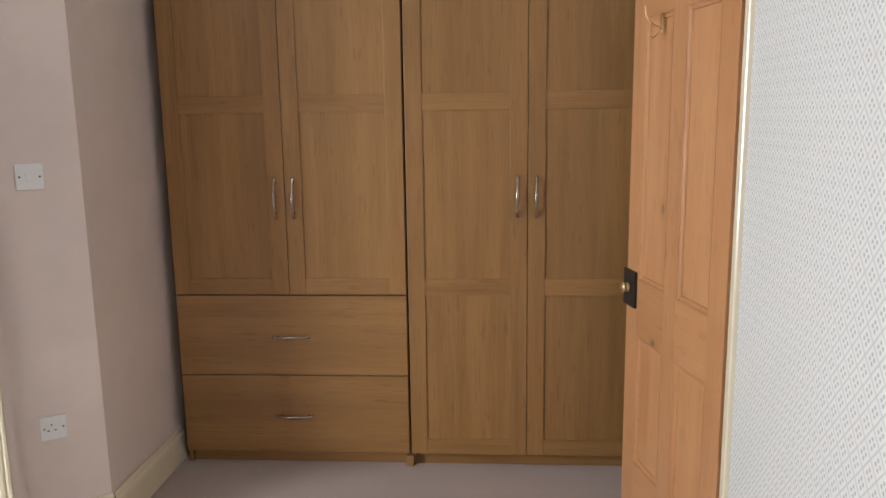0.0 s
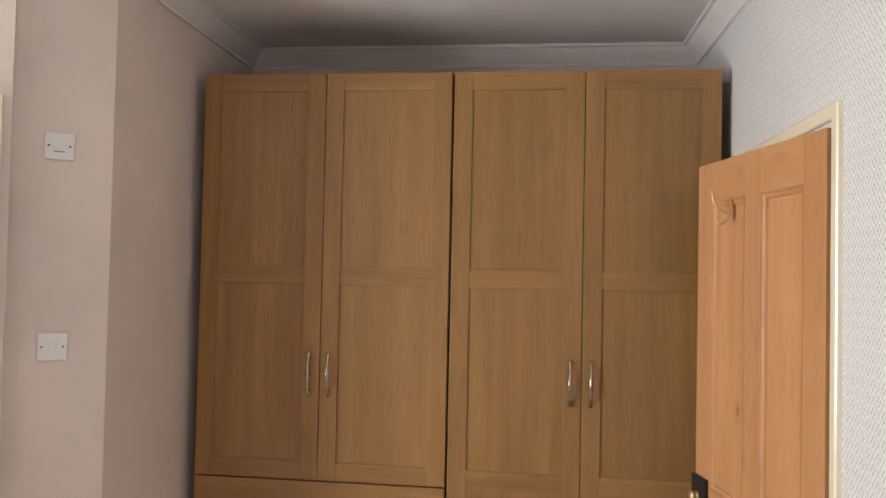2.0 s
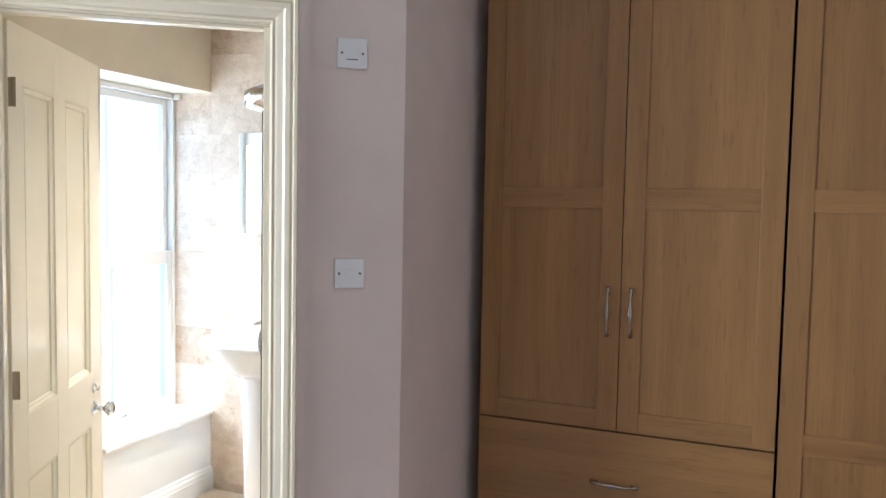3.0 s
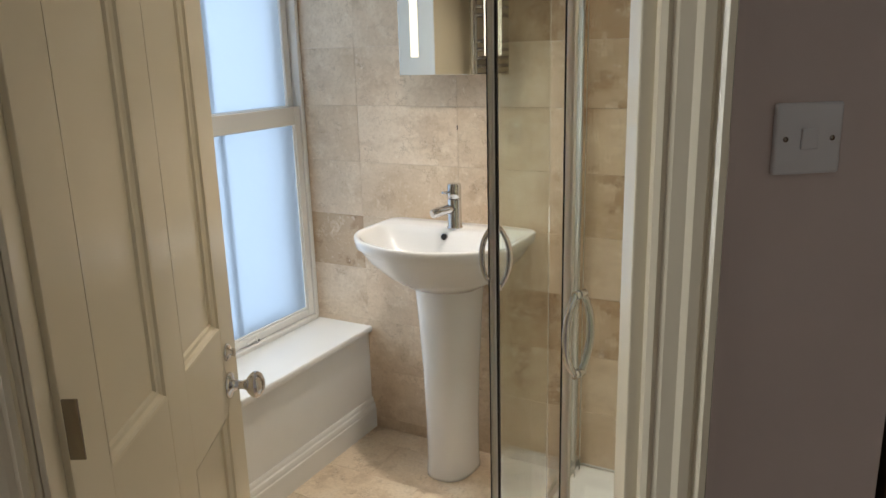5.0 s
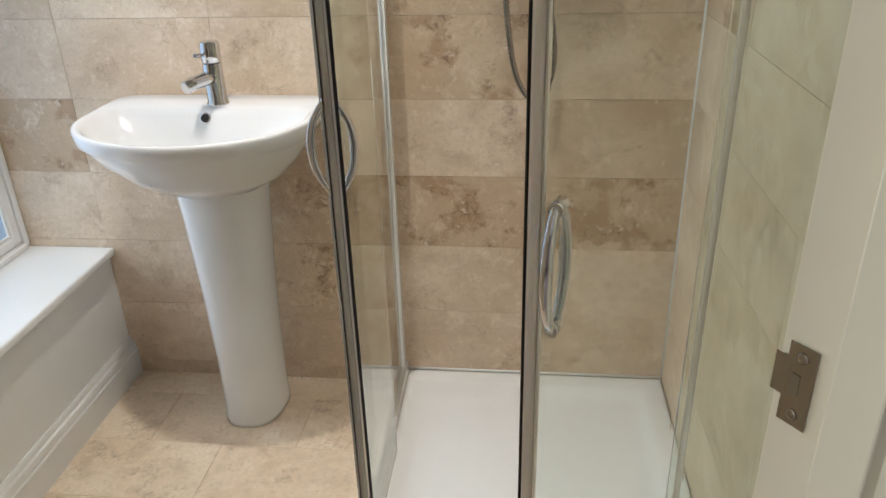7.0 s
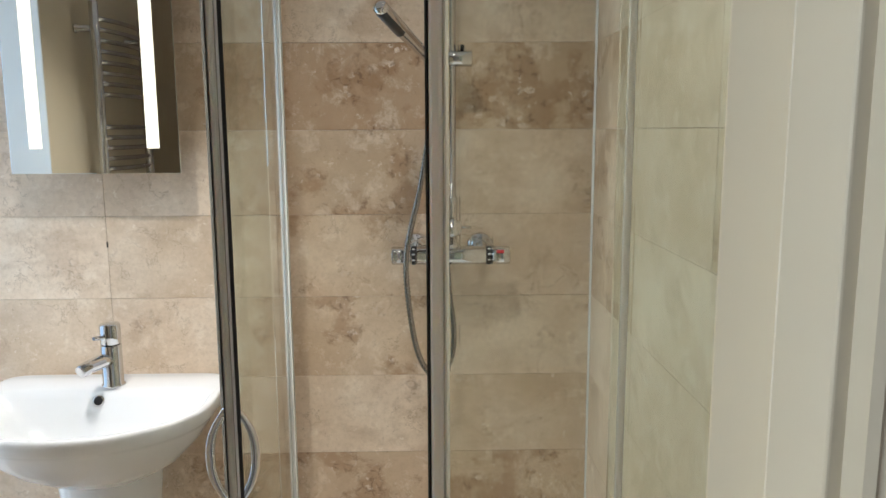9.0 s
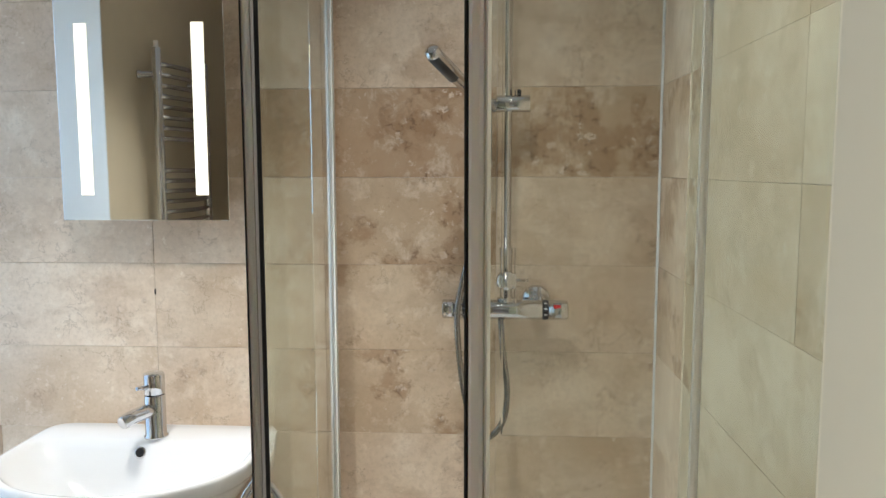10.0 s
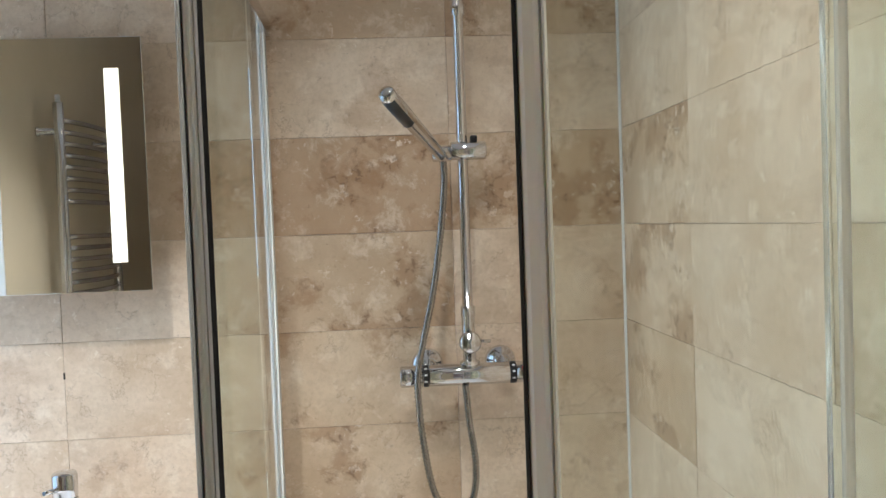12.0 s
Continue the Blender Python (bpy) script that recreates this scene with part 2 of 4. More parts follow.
CHROME = plain("chrome", (0.70, 0.70, 0.71), 0.03, 1.0)
SATIN = plain("satin_nickel", (0.37, 0.33, 0.28), 0.23, 1.0)
ALU = plain("polished_aluminium", (0.88, 0.87, 0.85), 0.32, 1.0)
CERAMIC = plain("glazed_ceramic", (0.82, 0.82, 0.82), 0.07, 0.0, 0.03, 3.0)
ACRYLIC = plain("white_acrylic", (0.80, 0.80, 0.79), 0.16, 0.0, 0.06)
BLACK = plain("black_rubber", (0.012, 0.011, 0.011), 0.5)
BLACK_METAL = plain("black_enamel", (0.012, 0.012, 0.013), 0.34)
BRASS = plain("aged_brass", (0.78, 0.60, 0.34), 0.34, 1.0)
GREY = plain("grey_nozzle_plate", (0.05, 0.055, 0.06), 0.35)
SEAL = Mat("clear_plastic_seal", 0.2).color((0.95, 0.92, 0.87)).set("Transmission Weight", 0.7).set("IOR", 1.15).m
PEARL = Mat("pearly_plastic_seal", 0.25).color((0.86, 0.81, 0.76)).set("Subsurface Weight", 0.4).set("Subsurface Radius", (1.0, 0.8, 0.6)).set("Subsurface Scale", 0.012).m
HOSE = plain("ribbed_steel", (0.36, 0.35, 0.34), 0.2, 1.0)
RED = plain("red_enamel", (0.55, 0.02, 0.02), 0.3)
DARK = plain("dark_gap", (0.02, 0.015, 0.012), 0.8)


def glass(name, tint, rough=0.0):
    k = Mat(name, rough)
    k.color(tint).set("Transmission Weight", 1.0).set("IOR", 1.3)
    return k.m


GLASS = glass("toughened_glass", (0.885, 0.93, 0.89))
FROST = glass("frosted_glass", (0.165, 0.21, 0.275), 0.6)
MIRROR = Mat("silvered_mirror", 0.012, 1.0).color((0.86, 0.88, 0.86)).m


def glow(name, col, strength):
    k = Mat(name, 0.5)
    k.color((0.9, 0.9, 0.9)).set("Emission Color", (*col, 1)).set("Emission Strength", strength)
    return k.m


LED = glow("lit_diffuser", (1.0, 0.85, 0.60), 1.55)
LAMP_FACE = glow("lit_lamp_lens", (1.0, 0.82, 0.6), 6.0)
SKY_BACK = glow("daylight_backdrop", (0.80, 0.91, 1.0), 1.4)

# ---- shape helpers ----


def box(bm, x0, y0, z0, x1, y1, z1, r=0.0, m=None):
    v = bmesh.ops.create_cube(bm, size=1.0)["verts"]
    for p in v:
        p.co = Vector(((x0 + x1) / 2 + p.co.x * (x1 - x0), (y0 + y1) / 2 + p.co.y * (y1 - y0), (z0 + z1) / 2 + p.co.z * (z1 - z0)))
        if m:
            p.co = m @ p.co
    if r:
        bmesh.ops.bevel(bm, geom=list({e for p in v for e in p.link_edges}), offset=r, segments=2, affect="EDGES", profile=0.5)
    return bm


def slab(x0, y0, z0, x1, y1, z1, r=0.0, m=None):
    return box(bmesh.new(), x0, y0, z0, x1, y1, z1, r, m)


def rings(bm, loops, close=True, cap0=True, cap1=True):
    """A skin over loops of equally many points."""
    vs = [[bm.verts.new(p) for p in loop] for loop in loops]
    n = len(vs[0])
    for a, b in zip(vs, vs[1:]):
        for i in range(n if close else n - 1):
            j = (i + 1) % n
            f = bm.faces.new((a[i], a[j], b[j], b[i]))
            f.smooth = True
    if cap0:
        bm.faces.new(vs[0][::-1])
    if cap1:
        bm.faces.new(vs[-1])
    bmesh.ops.recalc_face_normals(bm, faces=bm.faces)
    return bm


def lathe(bm, prof, m=None, n=24):
    """prof: (radius, height) pairs turned round z."""
    m = m or Matrix()
    return rings(bm, [[m @ Vector((r * math.cos(2 * math.pi * i / n), r * math.sin(2 * math.pi * i / n), h)) for i in range(n)] for r, h in prof])


def tube(bm, pts, radii, n=12):
    """A round bar through pts; radii: one number or one for each point."""
    pts = [Vector(p) for p in pts]
    if isinstance(radii, (int, float)):
        radii = [radii] * len(pts)
    loops, ref = [], Vector((0.31, 0.2, 0.93)).normalized()
    for i, (p, r) in enumerate(zip(pts, radii)):
        d = (pts[min(i + 1, len(pts) - 1)] - pts[max(i - 1, 0)]).normalized()
        a = ref - d * ref.dot(d)
        if a.length < 0.1:
            ref = Vector((1, 0, 0))
            a = ref - d * ref.dot(d)
        a.normalize()
        ref = a
        b = d.cross(a)
        loops.append([p + (a * math.cos(2 * math.pi * k / n) + b * math.sin(2 * math.pi * k / n)) * r for k in range(n)])
    return rings(bm, loops)


def spline(ctrl, steps=12):
    """Points of a smooth curve through ctrl."""
    c = [Vector(p) for p in ctrl]
    c = [c[0] * 2 - c[1]] + c + [c[-1] * 2 - c[-2]]
    out = []
    for i in range(1, len(c) - 2):
        for k in range(steps):
            t = k / steps
            a, b, d, e = c[i - 1], c[i], c[i + 1], c[i + 2]
            out.append(0.5 * (2 * b + (d - a) * t + (2 * a - 5 * b + 4 * d - e) * t * t + (3 * b - a - 3 * d + e) * t ** 3))
    return out + [c[-2]]


def prism(poly, z0, z1):
    bm = bmesh.new()
    lo = [bm.verts.new((x, y, z0)) for x, y in poly]
    hi = [bm.verts.new((x, y, z1)) for x, y in poly]
    n = len(poly)
    for i in range(n):
        bm.faces.new((lo[i], lo[(i + 1) % n], hi[(i + 1) % n], hi[i]))
    bm.faces.new(lo[::-1])
    bm.faces.new(hi)
    bmesh.ops.recalc_face_normals(bm, faces=bm.faces)
    return bm


def run(bm, prof, path, ups):
    """A moulding: prof is (out, along-up) pairs, swept over path; ups gives (out, up) directions at each point."""
    loops = []
    for p, (o, u) in zip(path, ups):
        p, o, u = Vector(p), Vector(o), Vector(u)
        loops.append([p + o * a + u * b for a, b in prof])
    vs = [[bm.verts.new(p) for p in loop] for loop in loops]
    n = len(prof)
    for a, b in zip(vs, vs[1:]):
        for i in range(n):
            bm.faces.new((a[i], a[(i + 1) % n], b[(i + 1) % n], b[i]))
    bm.faces.new(vs[0][::-1])
    bm.faces.new(vs[-1])
    bmesh.ops.recalc_face_normals(bm, faces=bm.faces)
    return bm


def mesh_of(name, bm, mat):
    me = bpy.data.meshes.new(name)
    bm.to_mesh(me)
    bm.free()
    me.materials.append(mat)
    return me


def part(name, bm, mat, parent, label=""):
    ob = new(name, mesh_of(name, bm, mat))
    ob.parent = parent
    return tagged(ob, label) if label else ob


def thing(name, label, category, group="", m=None):
    ob = new(name)
    ob.empty_display_size = 0.1
    if m:
        ob.matrix_world = m
    return tagged(ob, label, category, group)


def single(name, bm, mat, label, category, group="", m=None):
    ob = new(name, mesh_of(name, bm, mat))
    if m:
        ob.matrix_world = m
    return tagged(ob, label, category, group)


def setting(name, bm, mat, label="", category="", m=None):
    ob = new(name, mesh_of(name, bm, mat))
    if m:
        ob.matrix_world = m
    return tagged(ob, label or name.replace("_", " "), category or name.split("_")[0], "", "structure")


# ---- large structure ----
# the doorway wall runs slantwise: D's x runs along it towards the wardrobe corner, its y into the bathroom
D = pose(-1.054, 3.441, 0, 0, 0, 36)
JR, JS, JL, HEAD = -0.370, -0.392, -1.058, 2.01      # the doorway's jamb and stop, its hinge jamb (along D's x) and head
ZC, ZB = 2.63, 2.46                     # ceilings of bedroom and bathroom
LEFT, RIGHT, BACK, NEAR = -2.72, 1.04, 4.61, -1.6
TILE_W, TILE_H, ROW0 = 0.406, 0.203, 0.046


def dd(x, y):
    p = D @ Vector((x, y, 0))
    return p.x, p.y


SL = -2.06                              # where the slanting wall meets the left wall
FACE, REAR, REARL = -0.085, 0.0, -0.02   # the doorway stands forward of the slanting wall
partition = setting("wall_partition", prism([(-1.05, 4.75), dd(0, 0), dd(-0.29, 0), dd(-0.29, FACE), dd(JR, FACE), dd(JR, REAR), (-1.121, 3.42), (-1.121, 4.75)], 0, 2.8), WALL,
        "beige painted partition wall with a slanting end", "wall")
bm = bmesh.new()
box(bm, JL, FACE, HEAD, JR, REARL, 2.8)
box(bm, SL, FACE, 0, JL, REARL, 2.8)
setting("wall_slant", bm, WALL, "beige painted slanting wall round the bathroom doorway", "wall", D)
wall_back = setting("wall_back", slab(-3.12, BACK + 0.012, 0, 1.2, 4.8, 2.8), WALL, "beige painted back wall behind the wardrobes", "wall")

# right wall with the doorway of the pine door
DY0, DY1, DZ = 3.036, 3.79, 1.976
bm = bmesh.new()
box(bm, RIGHT, NEAR, 0, RIGHT + 0.12, DY0, 2.8)
box(bm, RIGHT, DY1, 0, RIGHT + 0.12, BACK + 0.012, 2.8)
box(bm, RIGHT, DY0, DZ, RIGHT + 0.12, DY1, 2.8)
setting("wall_right", bm, WALLPAPER, "white wall with embossed lattice wallpaper", "wall")
bm = bmesh.new()
box(bm, RIGHT + 1.0, 2.4, 0, RIGHT + 1.1, 4.4, 2.8)
box(bm, RIGHT + 0.12, 2.4, 0, RIGHT + 1.0, 2.5, 2.8)
box(bm, RIGHT + 0.12, 4.3, 0, RIGHT + 1.0, 4.4, 2.8)
setting("wall_hall", bm, WALL, "plain beige wall of the landing", "wall")
# left wall of the bedroom with its window, and the wall behind the walker
WY0, WY1, WZ0, WZ1 = 1.25, 2.1, 0.55, 2.3
bm = bmesh.new()
box(bm, LEFT - 0.25, NEAR, 0, LEFT, WY0, 2.8)
box(bm, LEFT - 0.25, WY1, 0, LEFT, 2.3, 2.8)
box(bm, LEFT - 0.25, WY0, 0, LEFT, WY1, WZ0)
box(bm, LEFT - 0.25, WY0, WZ1, LEFT, WY1, 2.8)
setting("wall_left", bm, WALL, "beige painted bedroom wall with a window", "wall")
setting("wall_near", slab(LEFT - 0.25, NEAR - 0.1, 0, RIGHT + 0.12, NEAR, 2.8), WALL, "plain beige bedroom wall", "wall")
w = setting("window_1", slab(LEFT - 0.2, WY0, WZ0, LEFT - 0.12, WY0 + 0.06, WZ1), WHITE, "white bedroom window", "window")
for a in ((WY1 - 0.06, WZ0, WY1, WZ1), (WY0, WZ0, WY1, WZ0 + 0.06), (WY0, WZ1 - 0.06, WY1, WZ1), (WY0, 1.47, WY1, 1.53)):
    part("window_frame", slab(LEFT - 0.197, a[0], a[1], LEFT - 0.123, a[2], a[3], 0.004), WHITE, w)
# bathroom's outer wall: solid beside the window, a lintel over it
RY0, RZ1, RZ0, WX = 3.89, 2.09, 0.43, -2.965
bm = bmesh.new()
box(bm, -3.12, 2.3, 0, LEFT, RY0, 2.8)
box(bm, -3.12, RY0, RZ1, LEFT, BACK + 0.012, 2.8)
setting("wall_bathroom", bm, CREAM, "cream painted bathroom wall with a deep window recess", "wall")
setting("trim_window_reveal", slab(-3.0, RY0 - 0.001, RZ0, LEFT - 0.002, RY0 + 0.004, RZ1 - 0.001), WHITE, "white painted reveal board of the window recess", "window reveal")

setting("floor", slab(LEFT - 0.2, NEAR - 0.1, -0.12, RIGHT + 0.12, 4.75, -0.014), CARPET, "beige cut-pile carpet", "carpet")
setting("floor_carpet", prism([(LEFT, NEAR), (RIGHT, NEAR), (RIGHT, 2.5), (RIGHT + 1.0, 2.5), (RIGHT + 1.0, 4.3), (RIGHT, 4.3), (RIGHT, BACK), (-1.05, BACK), dd(0, 0.0), dd(-0.29, 0.0), dd(-0.29, FACE), dd(JR, FACE), dd(JR, -0.052), dd(JL, -0.052), dd(JL, FACE), dd(SL, FACE)], -0.012, 0.0),
        CARPET, "beige cut-pile fitted carpet", "carpet")
setting("ceiling_1", slab(LEFT - 0.25, NEAR - 0.1, ZC, RIGHT + 1.1, 4.8, ZC + 0.1), CEIL, "white painted bedroom ceiling", "ceiling")
setting("ceiling_2", prism([(LEFT, 2.2), dd(SL, REAR), dd(JR, REAR), (-1.123, 3.425), (-1.123, BACK), (LEFT, BACK)], ZB, ZB + 0.06), CEIL, "white bathroom ceiling", "ceiling")

# coving round the bedroom ceiling
COVE = [(0, 0), (0, -0.085), (0.012, -0.085), (0.014, -0.074), (0.03, -0.058), (0.052, -0.034), (0.066, -0.014), (0.08, -0.012), (0.08, 0)]


def cove(p0, p1, out, e0=0.0, e1=0.0):
    p0, p1, o = Vector((*p0, ZC)), Vector((*p1, ZC)), Vector((*out, 0)).normalized()
    along = (p1 - p0).normalized()
    bm = bmesh.new()
    loops = [[p + o * a + Vector((0, 0, b)) + along * a * e for a, b in COVE] for p, e in ((p0, e0), (p1, e1))]
    vs = [[bm.verts.new(q) for q in loop] for loop in loops]
    for i in range(len(COVE)):
        bm.faces.new((vs[0][i], vs[0][(i + 1) % len(COVE)], vs[1][(i + 1) % len(COVE)], vs[1][i]))
    bm.faces.new(vs[0][::-1])
    bm.faces.new(vs[1])
    bmesh.ops.recalc_face_normals(bm, faces=bm.faces)
    setting("coving", bm, CEIL, "white plaster coving", "coving")


c36, s36 = math.cos(radians(36)), math.sin(radians(36))
cove((-1.05, BACK + 0.012), (RIGHT, BACK + 0.012), (0, -1), 1, -1)
cove((-1.05, 3.444), (-1.05, BACK + 0.012), (1, 0), -0.5, -1)
cove(dd(SL, FACE), dd(-0.29, FACE), (s36, -c36), 1, 0.0)
cove(dd(-0.29, 0), dd(0, 0), (s36, -c36), 0, 0.5)
cove((RIGHT, NEAR), (RIGHT, BACK + 0.012), (-1, 0), 1, -1)

# skirting boards
SKIRT = [(0, 0), (0, 0.15), (0.006, 0.15), (0.01, 0.142), (0.012, 0.128), (0.018, 0.12), (0.02, 0.105), (0.02, 0)]


def skirt(name, p0, p1, out, mat, h=1.0, e0=0.0, e1=0.0):
    p0, p1, o = Vector((*p0, 0.001)), Vector((*p1, 0.001)), Vector((*out, 0)).normalized()
    al = (p1 - p0).normalized()
    bm = bmesh.new()
    vs = [[bm.verts.new(p + o * a + Vector((0, 0, b * h)) + al * a * e) for a, b in SKIRT] for p, e in ((p0, e0), (p1, e1))]
    n = len(SKIRT)
    for i in range(n):
        bm.faces.new((vs[0][i], vs[0][(i + 1) % n], vs[1][(i + 1) % n], vs[1][i]))
    bm.faces.new(vs[0][::-1])
    bm.faces.new(vs[1])
    bmesh.ops.recalc_face_normals(bm, faces=bm.faces)
    return setting(name, bm, mat, "cream painted moulded skirting board", "skirting board")


skirt("baseboard_alcove", (-1.05, 3.444), (-1.05, 4.06), (1, 0), GLOSS, 1.0, -0.5)
skirt("baseboard_slant", dd(-0.285, 0), dd(0, 0), (s36, -c36), GLOSS, 1.0, 0, 0.5)
skirt("baseboard_slant_left", dd(SL, FACE), dd(-1.16, FACE), (s36, -c36), GLOSS)
skirt("baseboard_right", (RIGHT, NEAR), (RIGHT, DY0 - 0.06), (-1, 0), GLOSS)

# door lining, stops and moulded architrave of the bathroom doorway
bm = bmesh.new()
box(bm, JR - 0.003, FACE - 0.003, 0, JR + 0.012, REAR + 0.003, HEAD - 0.003, 0.0015)
box(bm, JL - 0.012, FACE - 0.003, 0, JL + 0.003, REARL + 0.003, HEAD - 0.003, 0.0015)
box(bm, JL - 0.012, FACE - 0.003, HEAD - 0.003, JR + 0.012, REARL + 0.003, HEAD + 0.012, 0.0015)
setting("door_lining", bm, GLOSS, "cream gloss painted door lining", "door frame", D)
bm = bmesh.new()
box(bm, JS - 0.012, FACE - 0.001, 0, JR - 0.0035, -0.052, HEAD - 0.0035, 0.002)
box(bm, JL + 0.0035, FACE - 0.001, 0, JL + 0.011, -0.058, HEAD - 0.0035, 0.002)
box(bm, JL + 0.0115, FACE - 0.001, HEAD - 0.013, JS - 0.0125, -0.052, HEAD - 0.0035, 0.002)
setting("door_stop", bm, GLOSS, "cream gloss painted door stops", "door frame", D)
ARCH = [(0.0, 0.0), (0.0, 0.012), (0.006, 0.016), (0.012, 0.013), (0.018, 0.017), (0.034, 0.02), (0.04, 0.026), (0.052, 0.027), (0.058, 0.022), (0.064, 0.03), (0.072, 0.03), (0.076, 0.024), (0.076, 0.0)]


def architrave(name, x0, x1, top, y, prof, m, mat, gap=0.004, label=""):
    """Three mitred lengths round an opening from x0 to x1 in the plane y, standing out towards -y."""
    a, b, t = x0 - gap, x1 + gap, top + gap
    bm = bmesh.new()
    loops = [[Vector((a - o, y - d, 0)) for o, d in prof], [Vector((a - o, y - d, t + o)) for o, d in prof],
             [Vector((b + o, y - d, t + o)) for o, d in prof], [Vector((b + o, y - d, 0)) for o, d in prof]]
    vs = [[bm.verts.new(p) for p in loop] for loop in loops]
    n = len(prof)
    for p, q in zip(vs, vs[1:]):
        for i in range(n):
            bm.faces.new((p[i], p[(i + 1) % n], q[(i + 1) % n], q[i]))
    bm.faces.new(vs[0][::-1])
    bm.faces.new(vs[-1])
    bmesh.ops.recalc_face_normals(bm, faces=bm.faces)
    return setting(name, bm, mat, label, "architrave", m)


architrave("trim_bathroom_doorway", JL, JS, HEAD, FACE, ARCH, D, GLOSS, 0.004, "cream gloss moulded door architrave")
# cream board between the lining and the first tiles on the bathroom side
setting("trim_bathroom_edge", prism([dd(JR + 0.0125, REAR + 0.0005), (-1.122, 3.4265), (-1.1345, 3.4395), dd(JR + 0.0125, REAR + 0.006)], 0, ZB - 0.001), GLOSS, "cream gloss board beside the bathroom tiles", "trim")
# slim frame of the pine door, in the right wall: R's x runs away from the walker's start, y into the wall
R = pose(RIGHT, 0, 0, 0, 0, 90) @ Matrix.Diagonal((1, -1, 1, 1))
SLIM = [(0.0, 0.0), (0.0, 0.012), (0.004, 0.015), (0.034, 0.015), (0.038, 0.011), (0.038, 0.0)]
architrave("trim_bedroom_doorway", DY0, DY1 + 0.17, DZ + 0.006, 0.0, SLIM, R, GLOSS, 0.001, "cream painted slim door frame")
bm = bmesh.new()
box(bm, RIGHT - 0.002, DY0 - 0.001, 0, RIGHT + 0.118, DY0 + 0.012, DZ)
box(bm, RIGHT - 0.002, DY1 - 0.012, 0, RIGHT + 0.118, DY1 + 0.001, DZ)
box(bm, RIGHT - 0.002, DY0 + 0.012, DZ - 0.012, RIGHT + 0.118, DY1 - 0.012, DZ + 0.001)
setting("door_lining_bedroom", bm, GLOSS, "cream painted door lining", "door frame")

# bathroom floor screed and tray of stone under the tiles
bath_floor = setting("floor_bathroom", prism([(LEFT - 0.001, 2.2), dd(SL, REAR), dd(JL, REAR), dd(JL, -0.05), dd(JR, -0.05), dd(JR, REAR), (-1.121, 3.42), (-1.121, BACK + 0.01), (LEFT, BACK + 0.01)], -0.014, -0.003),
        GROUT, "bathroom floor with travertine tiles", "floor")

# ---- bedroom: wardrobes ----


def bow_handle(length, rise=0.028, mat=SATIN):
    """A slim bow handle with flared flat ends, along z, standing out towards -y."""
    bm = bmesh.new()
    n, loops = 26, []
    for i in range(n + 1):
        t = i / n * 2 - 1
        u = abs(t)
        out = rise * max(0.0, 1 - u ** 2.2) * 0.75 + 0.004
        lens = max(0.0, 1 - (u / 0.42) ** 2)
        wid = 0.0034 + 0.0052 * lens + 0.0034 * max(0.0, (u - 0.6) / 0.4) ** 1.5
        thk = 0.0022 + 0.0022 * lens
        z = t * length / 2
        loops.append([Vector((wid * math.cos(a), -out + thk * math.sin(a), z)) for a in [2 * math.pi * k / 10 for k in range(10)]])
    rings(bm, loops)
    for s in (-1, 1):
        lathe(bm, [(0.006, 0), (0.005, 0.012)], pose(0, 0.001, s * length * 0.36, 90), 10)
        tube(bm, [(0, 0.002, s * length * 0.36), (0, -rise * 0.62, s * length * 0.33)], 0.0042, 8)
    return bm


def shaker(parent, x0, x1, z0, z1, rails, handle_x, handle_z):
    """A frame-and-panel wardrobe door; rails: heights of the middle rails' centres."""
    t, w = 0.02, 0.07
    door = part("door", slab(x0, 0, z0, x0 + w, t, z1, 0.0014), OAK, parent)
    part("stile", slab(x1 - w, 0, z0, x1, t, z1, 0.0014), OAK, door)
    zs = [z0] + list(rails) + [z1]
    edges = [z0 + w] + [v for r in rails for v in (r - w / 2, r + w / 2)] + [z1 - w]
    for a, b in [(z0, z0 + w), (z1 - w, z1)] + [(r - w / 2, r + w / 2) for r in rails]:
        part("rail", slab(x0 + w - 0.0002, 0.0004, a, x1 - w + 0.0002, t, b, 0.0012), OAK_H, door)
    for a, b in zip(edges[::2], edges[1::2]):
        part("panel", slab(x0 + w - 0.004, 0.0062, a - 0.004, x1 - w + 0.004, 0.016, b + 0.004), OAK, door)
    h = part("handle", bow_handle(0.172), SATIN, door, "satin nickel bow handle")
    h.location = (handle_x, 0.0, handle_z)
    return door


